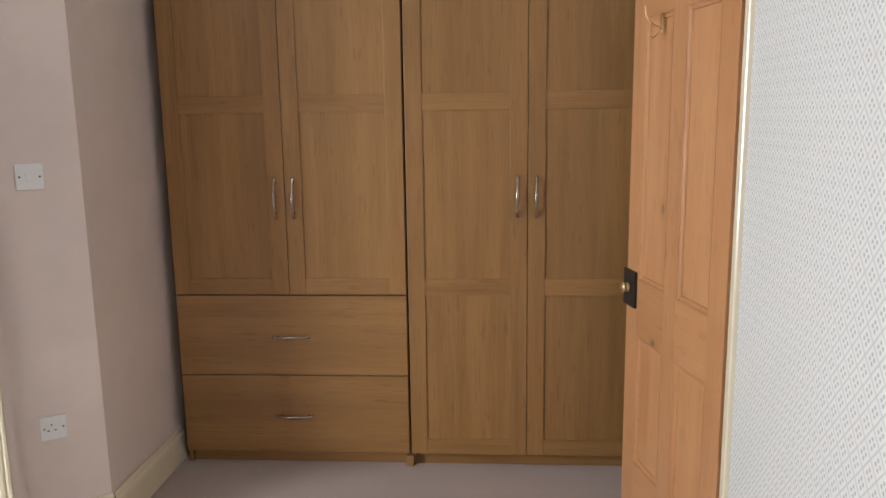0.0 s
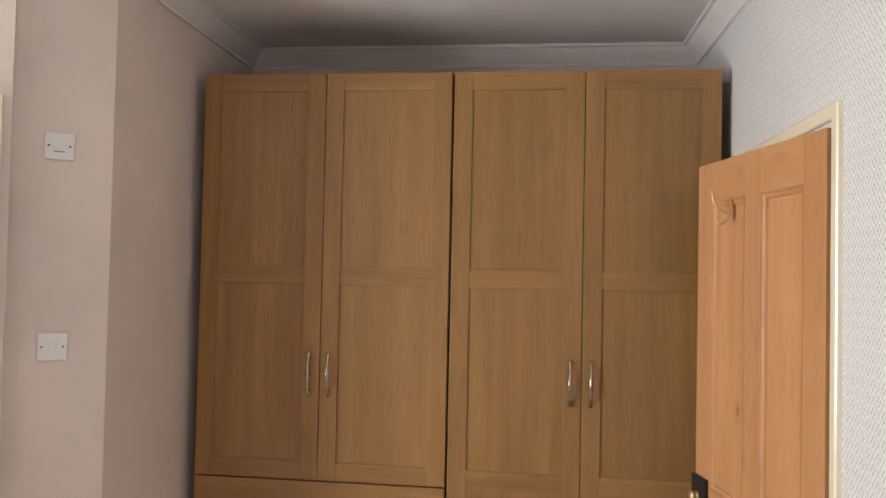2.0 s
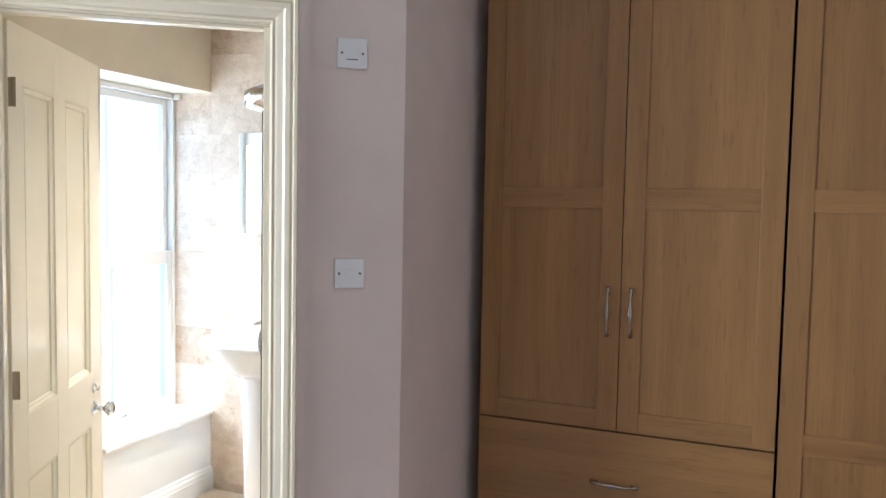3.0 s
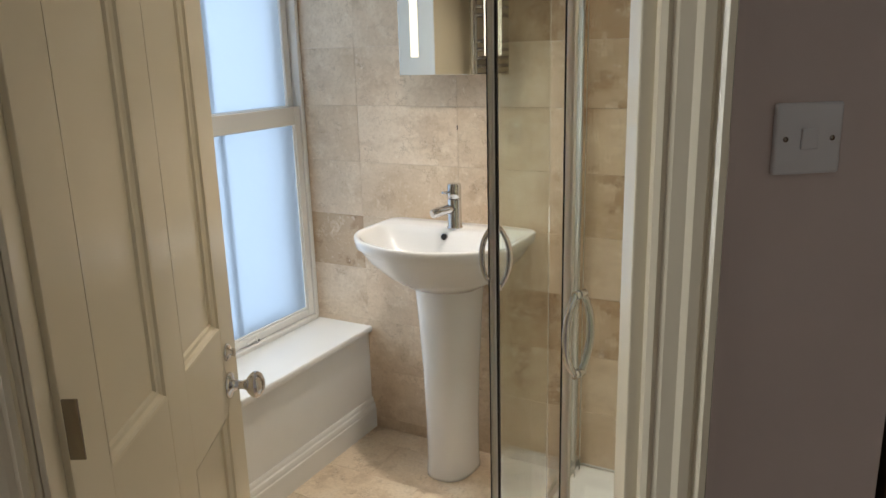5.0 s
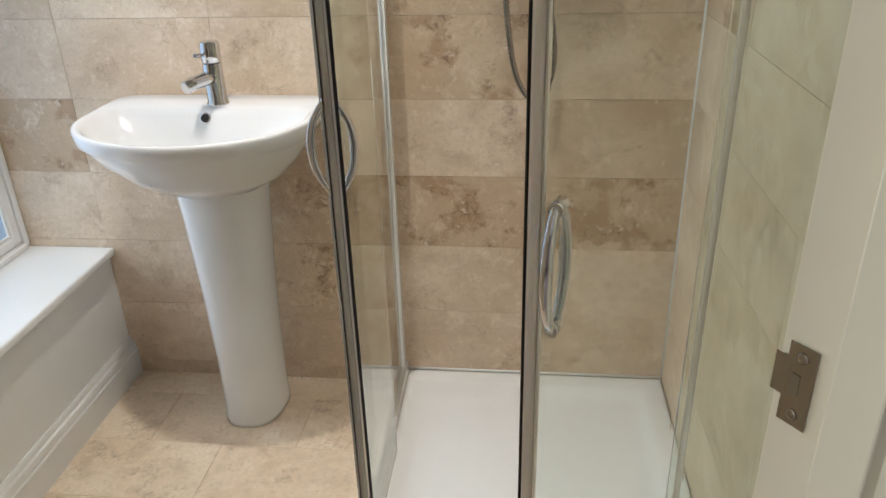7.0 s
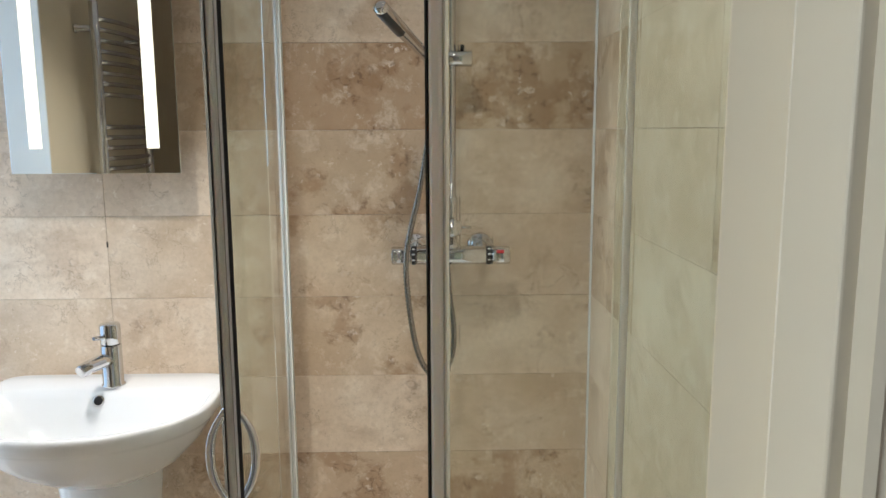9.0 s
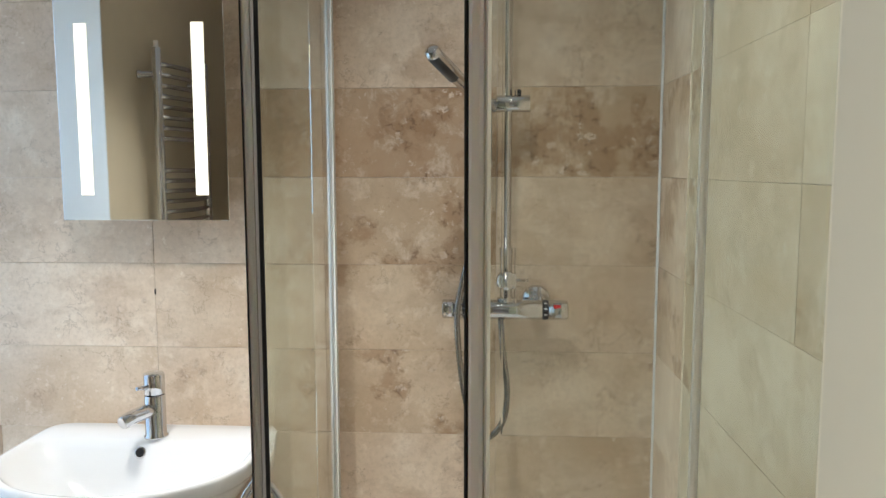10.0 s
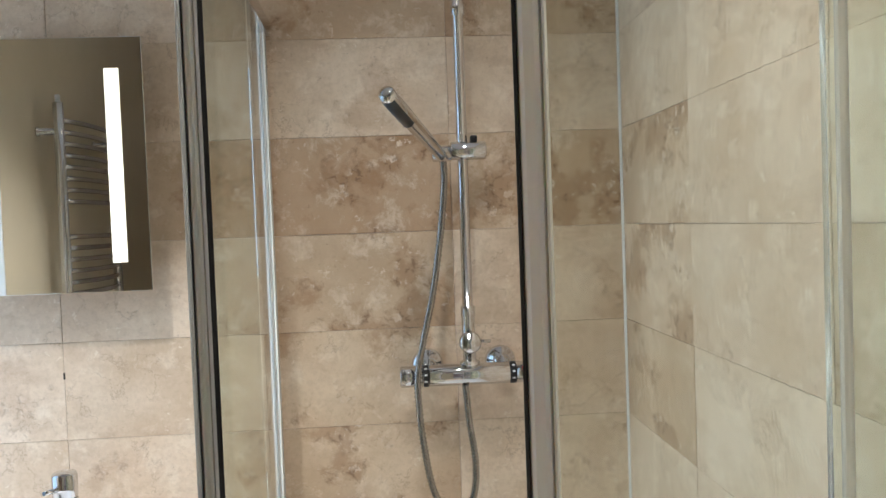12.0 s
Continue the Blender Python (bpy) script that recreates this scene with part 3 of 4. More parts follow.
def wardrobe(x, label, drawers):
    w = thing("wardrobe", label, "wardrobe", "fitted wardrobes", pose(x, 4.0, 0))
    W, H, dep = 0.998, 2.362, 0.60
    bm = bmesh.new()
    box(bm, 0.0, 0.022, 0, 0.018, dep, H, 0.001)
    box(bm, W - 0.018, 0.022, 0, W, dep, H, 0.001)
    box(bm, 0.018, 0.022, H - 0.018, W - 0.018, dep, H - 0.0005, 0.001)
    box(bm, 0.018, dep - 0.008, 0.06, W - 0.018, dep, H - 0.018)
    box(bm, 0.018, 0.03, 0.05, W - 0.018, dep - 0.01, 0.068)
    part("carcass", bm, OAK, w)
    part("plinth", slab(0.018, 0.04, 0, W - 0.018, 0.056, 0.05), OAK_H, w)
    if drawers:
        for z0, z1, zh in ((0.062, 0.413, 0.229), (0.417, 0.768, 0.587)):
            d = part("drawer", slab(0.002, 0, z0, W - 0.002, 0.02, z1, 0.0016), OAK_H, w)
            h = part("handle", bow_handle(0.165), SATIN, d, "satin nickel bow handle")
            h.matrix_basis = pose(W / 2 - 0.002, 0, zh, 0, 90, 0)
        z0, rails = 0.774, (1.569,)
    else:
        z0, rails = 0.062, (0.806, 1.569)
    shaker(w, 0.002, 0.4975, z0, H, rails, 0.4975 - 0.040, 1.184)
    shaker(w, 0.5005, W - 0.002, z0, H, rails, 0.5005 + 0.034, 1.184)
    return w


wardrobe(-1.0, "oak veneer wardrobe with two doors over two wide drawers", True)
wardrobe(0.004, "oak veneer wardrobe with two tall panelled doors", False)
single("wardrobe_block", slab(-0.018, 4.003, 0, 0.014, 4.03, 0.05, 0.001), OAK, "small oak plinth block between the two wardrobes", "block")

# ---- panelled doors ----
OVOLO = [(0.0, 0.0), (0.004, 0.0005), (0.006, 0.005), (0.012, 0.0085), (0.018, 0.0095), (0.0205, 0.0150), (0.024, 0.0155)]


def panel_door(name, W, H, T, xs, zs, mat, mat_h, label, m, flat=0.0145):
    """A four-panelled door. x from the hinge, the seen face at y = 0, the leaf behind it. xs, zs: (from, to) of the panels."""
    d = thing(name, label, "door", "", m)
    for a, b in ((0, xs[0][0]), (xs[0][1], xs[1][0]), (xs[1][1], W)):
        part("stile", slab(a, 0, 0.006, b, T, H, 0.0015), mat, d)
    for a, b in ((0.006, zs[0][0]), (zs[0][1], zs[1][0]), (zs[1][1], H)):
        for p, q in xs:
            part("rail", slab(p - 0.0003, 0.0003, a, q + 0.0003, T - 0.0003, b, 0.0008), mat_h, d)
    for p, q in xs:
        for a, b in zs:
            part("panel", slab(p - 0.003, flat, a - 0.003, q + 0.003, T - flat, b + 0.003), mat, d)
            for side in (0, 1):
                bm = bmesh.new()
                loops = []
                for o, y in OVOLO:
                    yy = (y if side == 0 else T - y)
                    loops.append([Vector((p + o, yy, a + o)), Vector((q - o, yy, a + o)), Vector((q - o, yy, b - o)), Vector((p + o, yy, b - o))])
                vs = [[bm.verts.new(v) for v in lp] for lp in loops]
                for u, v in zip(vs, vs[1:]):
                    for i in range(4):
                        bm.faces.new((u[i], u[(i + 1) % 4], v[(i + 1) % 4], v[i]))
                bmesh.ops.recalc_face_normals(bm, faces=bm.faces)
                if side == 0:
                    bmesh.ops.reverse_faces(bm, faces=[f for f in bm.faces if f.normal.y > 0])
                part("moulding", bm, mat, d)
    return d


def hinge_plate(m, parent):
    bm = bmesh.new()
    box(bm, -0.02, -0.002, -0.038, 0.0, 0.001, 0.038, 0.0008)
    for z in (-0.026, 0.0, 0.026):
        lathe(bm, [(0.004, 0.0), (0.004, 0.0012), (0.002, 0.0016)], pose(-0.012 + 0.004 * (z != 0), -0.002, z, 90), 10)
    tube(bm, [(0.003, -0.003, -0.038), (0.003, -0.003, 0.038)], 0.0048, 10)
    h = part("hinge", bm, SATIN, parent, "satin steel butt hinge")
    h.matrix_basis = m
    return h


def knob_set(parent, x, z, turn):
    bm = lathe(bmesh.new(), [(0.027, 0), (0.027, 0.003), (0.024, 0.007), (0.013, 0.010), (0.0095, 0.018), (0.0085, 0.028), (0.011, 0.036), (0.02, 0.042), (0.0265, 0.050), (0.027, 0.058), (0.022, 0.066), (0.012, 0.071), (0.0, 0.0725)], None, 28)
    k = part("knob", bm, CHROME, parent, "polished chrome round knob")
    k.matrix_basis = pose(x, 0.0005, z, 90)
    if turn:
        bm = lathe(bmesh.new(), [(0.018, 0), (0.018, 0.004), (0.014, 0.008), (0.007, 0.009), (0.006, 0.014), (0.0, 0.0142)], None, 24)
        box(bm, -0.003, -0.008, 0.012, 0.003, 0.008, 0.02, 0.001)
        k = part("thumb_turn", bm, CHROME, parent, "polished chrome lock escutcheon")
        k.matrix_basis = pose(x + 0.002, 0.0005, z + turn, 90)


hx, hy, lx, ly = -1.886, 2.806, -2.219, 3.409
ang = math.degrees(math.atan2(ly - hy, lx - hx))
DM = pose(hx, hy, 0.008, 0, 0, ang)
bath_door = panel_door("door_1", 0.69, 1.985, 0.036, ((0.095, 0.305), (0.39, 0.60)), ((0.23, 0.745), (0.925, 1.83)), GLOSS, GLOSS,
                       "cream gloss painted four-panel door standing open", DM)
knob_set(bath_door, 0.69 - 0.07, 0.80, 0.07)
hinge_plate(pose(0.002, 0.002, 1.80, 0, 0, 90), bath_door)
hinge_plate(pose(0.002, 0.002, 1.03, 0, 0, 90), bath_door)

px, py, qx, qy = 1.016, 3.043, 0.866, 3.742
PM = pose(qx, qy, 0.008, 0, 0, math.degrees(math.atan2(py - qy, px - qx)))   # x from the lock edge
pine = panel_door("door_2", 0.72, 1.955, 0.036, ((0.10, 0.315), (0.405, 0.62)), ((0.2, 0.70), (0.905, 1.83)), PINE, PINE_H,
                  "waxed stripped pine four-panel door standing ajar", PM)
bm = slab(-0.004, -0.012, 0.80, 0.098, -0.0003, 0.935, 0.002)
lock = part("rim_lock", bm, BLACK_METAL, pine, "black enamelled rim lock")
k = part("knob", lathe(bmesh.new(), [(0.018, 0), (0.018, 0.003), (0.011, 0.005), (0.011, 0.009), (0.018, 0.013), (0.02, 0.018), (0.015, 0.024), (0.0, 0.026)], None, 20), BRASS, pine, "small aged brass knob")
k.matrix_basis = pose(0.036, -0.012, 0.868, 90)

# ---- bathroom: window, sill and boxing ----
win = setting("window_2", slab(WX - 0.05, RY0 + 0.002, RZ0, WX + 0.012, RY0 + 0.03, RZ1), WHITE, "white painted sash window with frosted panes", "window")
GY0, GY1 = RY0 + 0.03, BACK - 0.022


def frame_bar(name, y0, z0, y1, z1, x0, x1, r=0.004):
    return part(name, slab(x0, y0, z0, x1, y1, z1, r), WHITE, win)


frame_bar("window_frame", GY1 + 0.0005, RZ0, BACK - 0.001, RZ1, WX - 0.05, WX + 0.012)
frame_bar("window_frame", GY0, RZ1 - 0.03, GY1, RZ1 - 0.001, WX - 0.05, WX + 0.012)
frame_bar("window_frame", GY0, RZ0 - 0.002, GY1, RZ0 + 0.016, WX - 0.05, WX + 0.02)
for nm, z0, z1, x0, x1, bot in (("lower_sash", RZ0 + 0.017, 1.262, WX - 0.022, WX + 0.006, 0.03), ("upper_sash", 1.195, RZ1 - 0.031, WX - 0.052, WX - 0.024, 0.07)):
    s = frame_bar(nm, GY0 + 0.001, z0, GY0 + 0.034, z1, x0, x1)
    for a in ((GY1 - 0.034, z0, GY1 - 0.001, z1), (GY0 + 0.034, z0, GY1 - 0.034, z0 + bot), (GY0 + 0.034, z1 - (0.068 if bot < 0.05 else 0.035), GY1 - 0.034, z1)):
        part("sash_bar", slab(x0 + 0.0003, a[0], a[1], x1 - 0.0003, a[2], a[3], 0.004), WHITE, s)
    g = part("pane", slab((x0 + x1) / 2 - 0.003, GY0 + 0.03, z0 + bot - 0.004, (x0 + x1) / 2 + 0.003, GY1 - 0.03, z1 - 0.03), FROST, s, "frosted glass pane")
    g.visible_shadow = False
    part("glazing_bar", slab(x0 - 0.022, 4.207, z0 + 0.002, x0 - 0.014, 4.225, z1 - 0.002), WHITE, s)
# a glazing bead round the lower pane and the sash lift
for a in ((GY1 - 0.042, 0.478, GY1 - 0.034, 1.194), (GY0 + 0.034, 0.478, GY0 + 0.042, 1.194), (GY0 + 0.042, 0.477, GY1 - 0.042, 0.486)):
    part("glazing_bead", slab(WX - 0.006, a[0], a[1], WX + 0.001, a[2], a[3], 0.002), WHITE, win)
bm = lathe(bmesh.new(), [(0.009, 0), (0.009, 0.01), (0.0065, 0.013), (0.0, 0.0135)], pose(0, 0, 0, 0, 90, 0), 14)
box(bm, 0.0, -0.05, -0.004, 0.006, -0.004, 0.004, 0.002)
k = part("sash_lift", bm, WHITE, win, "white painted sash lift")
k.location = (WX + 0.006, 4.245, 0.458)
k = part("screw_hole", lathe(bmesh.new(), [(0.0045, 0), (0.0045, 0.0012)], pose(0, 0, 0, 0, 90, 0), 12), BLACK, win)
k.location = (WX + 0.0188, 4.245, 0.458)
k = part("blind_bracket", slab(-0.02, -0.018, -0.03, 0.02, 0.0, 0.0, 0.003), ALU, win, "grey metal blind bracket")
k.location = (WX + 0.035, BACK - 0.002, RZ1 - 0.004)
sk = setting("backdrop", slab(-3.52, 3.2, 0.0, -3.5, 5.4, 3.0), SKY_BACK, "pale bright daylight outside the window", "sky")
setting("backdrop_bedroom", slab(-3.52, 0.3, 0.0, -3.5, 2.9, 3.0), SKY_BACK, "pale bright daylight outside the bedroom window", "sky")

# window seat boxing with its sill board and skirting
setting("window_box", slab(-3.12, RY0 - 0.6, 0.0, LEFT - 0.001, BACK + 0.01, RZ0 - 0.026), WHITE, "white painted boxed panel under the window", "panel")
bm = bmesh.new()
box(bm, -3.0, RY0 - 0.003, RZ0 - 0.026, LEFT + 0.022, BACK - 0.001, RZ0 - 0.001, 0.007)
setting("window_sill", bm, WHITE, "white gloss painted wide window sill board", "window sill")
SKIRT = [(0, 0), (0, 0.125), (0.004, 0.125), (0.007, 0.117), (0.008, 0.108), (0.013, 0.103), (0.015, 0.092), (0.015, 0.084), (0.018, 0.08), (0.018, 0)]
skirt("baseboard_bathroom", (LEFT, 2.35), (LEFT, BACK), (1, 0), WHITE)

# ---- bathroom: basin on its pedestal ----
BX, BZ = -2.297, 0.868


def basin_loop(sx, front, back, z, cy=0.2, sq=0.42, n=56):
    """A rounded outline, square towards the wall; depth is measured from the wall."""
    out = []
    for i in range(n):
        a = 2 * math.pi * i / n
        c, s = math.cos(a), math.sin(a)
        if s >= 0:      # front half
            x, d = sx * c, cy + front * s
        else:
            x, d = sx * math.copysign(abs(c) ** sq, c), cy - back * abs(s) ** sq
        out.append(Vector((x, -d, z)))
    return out


basin = thing("washbasin", "white ceramic washbasin with a round front and one tap", "washbasin", "", pose(BX, BACK - 0.002, BZ))
bm = bmesh.new()
rings(bm, [basin_loop(0.075, 0.07, 0.10, -0.185, 0.15, 0.8), basin_loop(0.13, 0.10, 0.13, -0.178, 0.16, 0.7), basin_loop(0.19, 0.145, 0.165, -0.14, 0.17, 0.6),
           basin_loop(0.240, 0.188, 0.185, -0.085, 0.185, 0.4), basin_loop(0.262, 0.208, 0.194, -0.048, 0.196, 0.26), basin_loop(0.266, 0.211, 0.196, -0.040, 0.197, 0.22), basin_loop(0.276, 0.221, 0.199, -0.031, 0.2, 0.2),
           basin_loop(0.279, 0.224, 0.1995, -0.012, 0.2, 0.2), basin_loop(0.28, 0.225, 0.1998, -0.004, 0.2, 0.2), basin_loop(0.278, 0.223, 0.199, 0.001, 0.2, 0.2), basin_loop(0.273, 0.218, 0.196, 0.0025, 0.2, 0.2), basin_loop(0.263, 0.206, 0.11, 0.001, 0.205, 0.34),
           basin_loop(0.257, 0.200, 0.100, -0.004, 0.205, 0.36), basin_loop(0.246, 0.189, 0.092, -0.02, 0.207, 0.42), basin_loop(0.205, 0.15, 0.078, -0.07, 0.21, 0.75), basin_loop(0.15, 0.11, 0.065, -0.112, 0.21, 0.9),
           basin_loop(0.07, 0.05, 0.045, -0.13, 0.205, 1.0), basin_loop(0.022, 0.02, 0.02, -0.134, 0.2, 1.0)])
part("bowl", bm, CERAMIC, basin)
k = part("waste", lathe(bmesh.new(), [(0.021, 0), (0.021, 0.004), (0.016, 0.005), (0.0, 0.0045)], None, 20), CHROME, basin, "chrome plug hole")
k.location = (0, -0.2, -0.1345)
bm = lathe(bmesh.new(), [(0.0135, -0.002), (0.0135, 0.002), (0.0118, 0.0036), (0.0092, 0.003)], None, 20)
k = part("overflow_ring", bm, CHROME, basin, "chrome overflow ring")
k.matrix_basis = pose(-0.013, -0.1155, -0.026, 68, 0, 0)
k = part("overflow_hole", lathe(bmesh.new(), [(0.0105, 0.0), (0.0105, 0.0034)], None, 16), BLACK, basin)
k.matrix_basis = pose(-0.013, -0.1155, -0.026, 68, 0, 0)


def ped_loop(w, f, z, n=40):
    out = []
    for i in range(n):
        a = 2 * math.pi * i / n
        c, s = math.cos(a), math.sin(a)
        out.append(Vector((w * math.copysign(abs(c) ** 0.75, c), -0.125 - (f * s if s > 0 else 0.08 * -abs(s) ** 0.5), z)))
    return out


bm = bmesh.new()
rings(bm, [ped_loop(w, f, z) for w, f, z in ((0.084, 0.112, 0.0), (0.084, 0.112, 0.012), (0.081, 0.108, 0.06), (0.082, 0.106, 0.2), (0.09, 0.108, 0.4), (0.103, 0.113, 0.6), (0.112, 0.12, 0.7), (0.115, 0.125, 0.73))])
single("basin_pedestal", bm, CERAMIC, "tall white ceramic pedestal under the washbasin", "pedestal", "", pose(BX + 0.012, BACK - 0.01, 0.0025))

tap = thing("mixer_tap", "chrome single-lever mixer tap on the basin", "tap", "", pose(BX + 0.011, BACK - 0.085, BZ + 0.0015))
part("tap_body", lathe(bmesh.new(), [(0.027, 0), (0.027, 0.004), (0.0235, 0.007), (0.0235, 0.098), (0.0225, 0.1)], None, 28), CHROME, tap)
bm = bmesh.new()
tube(bm, [(0, -0.008, 0.066), (-0.012, -0.03, 0.067), (-0.026, -0.064, 0.065), (-0.034, -0.086, 0.061), (-0.036, -0.09, 0.060)], [0.0165, 0.0165, 0.016, 0.0155, 0.013], 18)
part("spout", bm, CHROME, tap)
bm = lathe(bmesh.new(), [(0.0225, 0.102), (0.0235, 0.104), (0.0235, 0.146), (0.021, 0.151), (0.0, 0.1525)], None, 28)
tube(bm, [(-0.006, -0.018, 0.122), (-0.016, -0.04, 0.125), (-0.019, -0.047, 0.126)], [0.0052, 0.0048, 0.0042], 10)
part("lever", bm, CHROME, tap)

# ---- bathroom: lit mirror cabinet ----
cab = thing("mirror_cabinet", "wall-hung mirror with two lit upright strips", "mirror", "", pose(-2.299, BACK - 0.002, 1.37))
part("case", slab(-0.165, -0.054, 0.03, 0.165, 0.0, 0.475, 0.002), SATIN, cab)
part("mirror_glass", slab(-0.1945, -0.0605, 0.0, 0.1945, -0.0545, 0.503, 0.0015), MIRROR, cab, "bevelled mirror glass")
for x in (-0.134, 0.134):
    part("light_strip", slab(x - 0.0143, -0.0614, 0.058, x + 0.0143, -0.0606, 0.441), LED, cab, "glowing frosted light strip")

# ---- bathroom: towel radiator ----
rad = thing("towel_radiator", "chrome ladder towel radiator on the cream wall", "radiator", "", pose(LEFT, 0, 0))
RA, RB, RT, RO = 3.23, 3.66, 1.90, 0.068
for y in (RA, RB):
    part("upright", lathe(bmesh.new(), [(0.0, 0.86), (0.015, 0.862), (0.0155, 0.865), (0.0155, RT - 0.004), (0.013, RT), (0.0, RT + 0.001)], pose(RO, y, 0), 16), CHROME, rad)
    for z in (1.0, RT - 0.09):
        part("bracket", lathe(bmesh.new(), [(0.016, 0), (0.016, 0.006), (0.011, 0.008), (0.011, RO - 0.01)], pose(0.001, y, z, 0, 90, 0), 14), CHROME, rad)
part("bleed_cap", lathe(bmesh.new(), [(0.008, 0), (0.008, 0.02), (0.006, 0.022), (0.0, 0.022)], pose(RO, RB, RT + 0.0012), 12), PLASTIC, rad, "white bleed cap")
z = RT - 0.055
for count in (8, 7, 8):
    for i in range(count):
        bm = tube(bmesh.new(), [(RO + 0.004 + 0.035 * math.sin(math.pi * t / 10), RA + (RB - RA) * t / 10, z) for t in range(11)], 0.0085, 8)
        part("rung", bm, CHROME, rad)
        z -= 0.036
    z -= 0.075

# ---- bathroom: shower tray and enclosure ----
SX, SY, SR = -1.33, 3.95, 0.53          # centre and radius of the enclosure's bend


def bend(r, a0, a1, n=20):
    return [(SX + r * math.cos(radians(a0 + (a1 - a0) * i / n)), SY + r * math.sin(radians(a0 + (a1 - a0) * i / n))) for i in range(n + 1)]


outline = [(-1.133, 4.606), (-1.5, 4.606), (-1.893, 4.606), (-1.893, 4.3)] + bend(0.563, 180, 270) + [(-1.21, 3.387), (-1.145, 3.42), (-1.133, 3.9)]


def inset(pts, d):
    """The outline moved inwards."""
    n, out = len(pts), []
    for i, p in enumerate(pts):
        a, b, c = Vector(pts[i - 1]), Vector(p), Vector(pts[(i + 1) % n])
        u, v = (b - a).normalized(), (c - b).normalized()
        t = (Vector((-u.y, u.x)) + Vector((-v.y, v.x))).normalized()
        k = max(0.5, t.dot(Vector((-u.y, u.x))))
        out.append(tuple(b + t * d / k))
    return out


bm = bmesh.new()
rings(bm, [[Vector((*p, z)) for p in inset(outline, d)] for d, z in ((0, 0.003), (0, 0.044), (0.004, 0.049), (0.012, 0.05), (0.05, 0.05), (0.058, 0.047), (0.075, 0.03), (0.1, 0.026), (0.2, 0.023))])
tray = single("shower_tray", bm, ACRYLIC, "white acrylic offset quadrant shower tray", "shower tray")
for f in tray.data.polygons:
    f.use_smooth = True

enc = thing("shower_enclosure", "curved glass shower enclosure with chrome frame, doors slid open", "shower enclosure")


def strip(path, t, z0, z1, smooth=True):
    """A wall of thickness t along a plan path."""
    bm = bmesh.new()
    pts = [Vector(p) for p in path]
    loops = []
    for i, p in enumerate(pts):
        d = (pts[min(i + 1, len(pts) - 1)] - pts[max(i - 1, 0)]).normalized()
        nrm = Vector((-d.y, d.x)) * t / 2
        a, b = p + nrm, p - nrm
        loops.append([Vector((*a, z0)), Vector((*b, z0)), Vector((*b, z1)), Vector((*a, z1))])
    vs = [[bm.verts.new(q) for q in lp] for lp in loops]
    for u, v in zip(vs, vs[1:]):
        for i in range(4):
            f = bm.faces.new((u[i], u[(i + 1) % 4], v[(i + 1) % 4], v[i]))
            f.smooth = smooth and i in (1, 3)
    bm.faces.new(vs[0][::-1])
    bm.faces.new(vs[-1])
    bmesh.ops.recalc_face_normals(bm, faces=bm.faces)
    return bm


GB, GT = 0.075, 1.868
sweep = [(SX - SR - 0.018, 4.6), (SX - SR - 0.010, 4.3), (SX - SR - 0.001, 3.99)] + bend(SR, 180, 270, 40) + [(-1.315, SY - SR), (-1.26, SY - SR), (-1.205, SY - SR)]
part("bottom_rail", strip(sweep, 0.03, 0.05, 0.082), ALU, enc)
bm = strip(sweep, 0.034, GT + 0.010, GT + 0.042)
part("top_rail", bm, CHROME, enc, "polished curved top rail")
RD = SR - 0.022
path_l = bend(RD, 195.5, 180, 14) + [(SX - RD, 4.08), (SX - RD, 4.22)]
path_r = bend(RD, 246.5, 270, 20) + [(-1.27, SY - RD), (-1.235, SY - RD)]
for nm, path in (("fixed_panel", [(SX - SR - 0.018, 4.585), (SX - SR, 3.93)]), ("fixed_panel", [(-1.205, SY - SR), (-1.372, SY - SR)]), ("sliding_door", path_l), ("sliding_door", path_r)):
    g = part(nm, strip(path, 0.006, GB, GT + 0.011, False), GLASS, enc, "clear toughened glass")
    g.visible_shadow = False


def nm_round(name):
    return name in ("door_profile", "edge_seal", "wall_profile")


def upright(name, x, y, w, d, turn, mat, label="", z0=0.052, z1=None):
    k = part(name, slab(-w / 2, -d / 2, z0, w / 2, d / 2, z1 or GT + 0.010, min(w, d) * (0.4 if nm_round(name) else 0.12)), mat, enc, label)
    k.matrix_basis = pose(x, y, 0, 0, 0, turn)
    return k


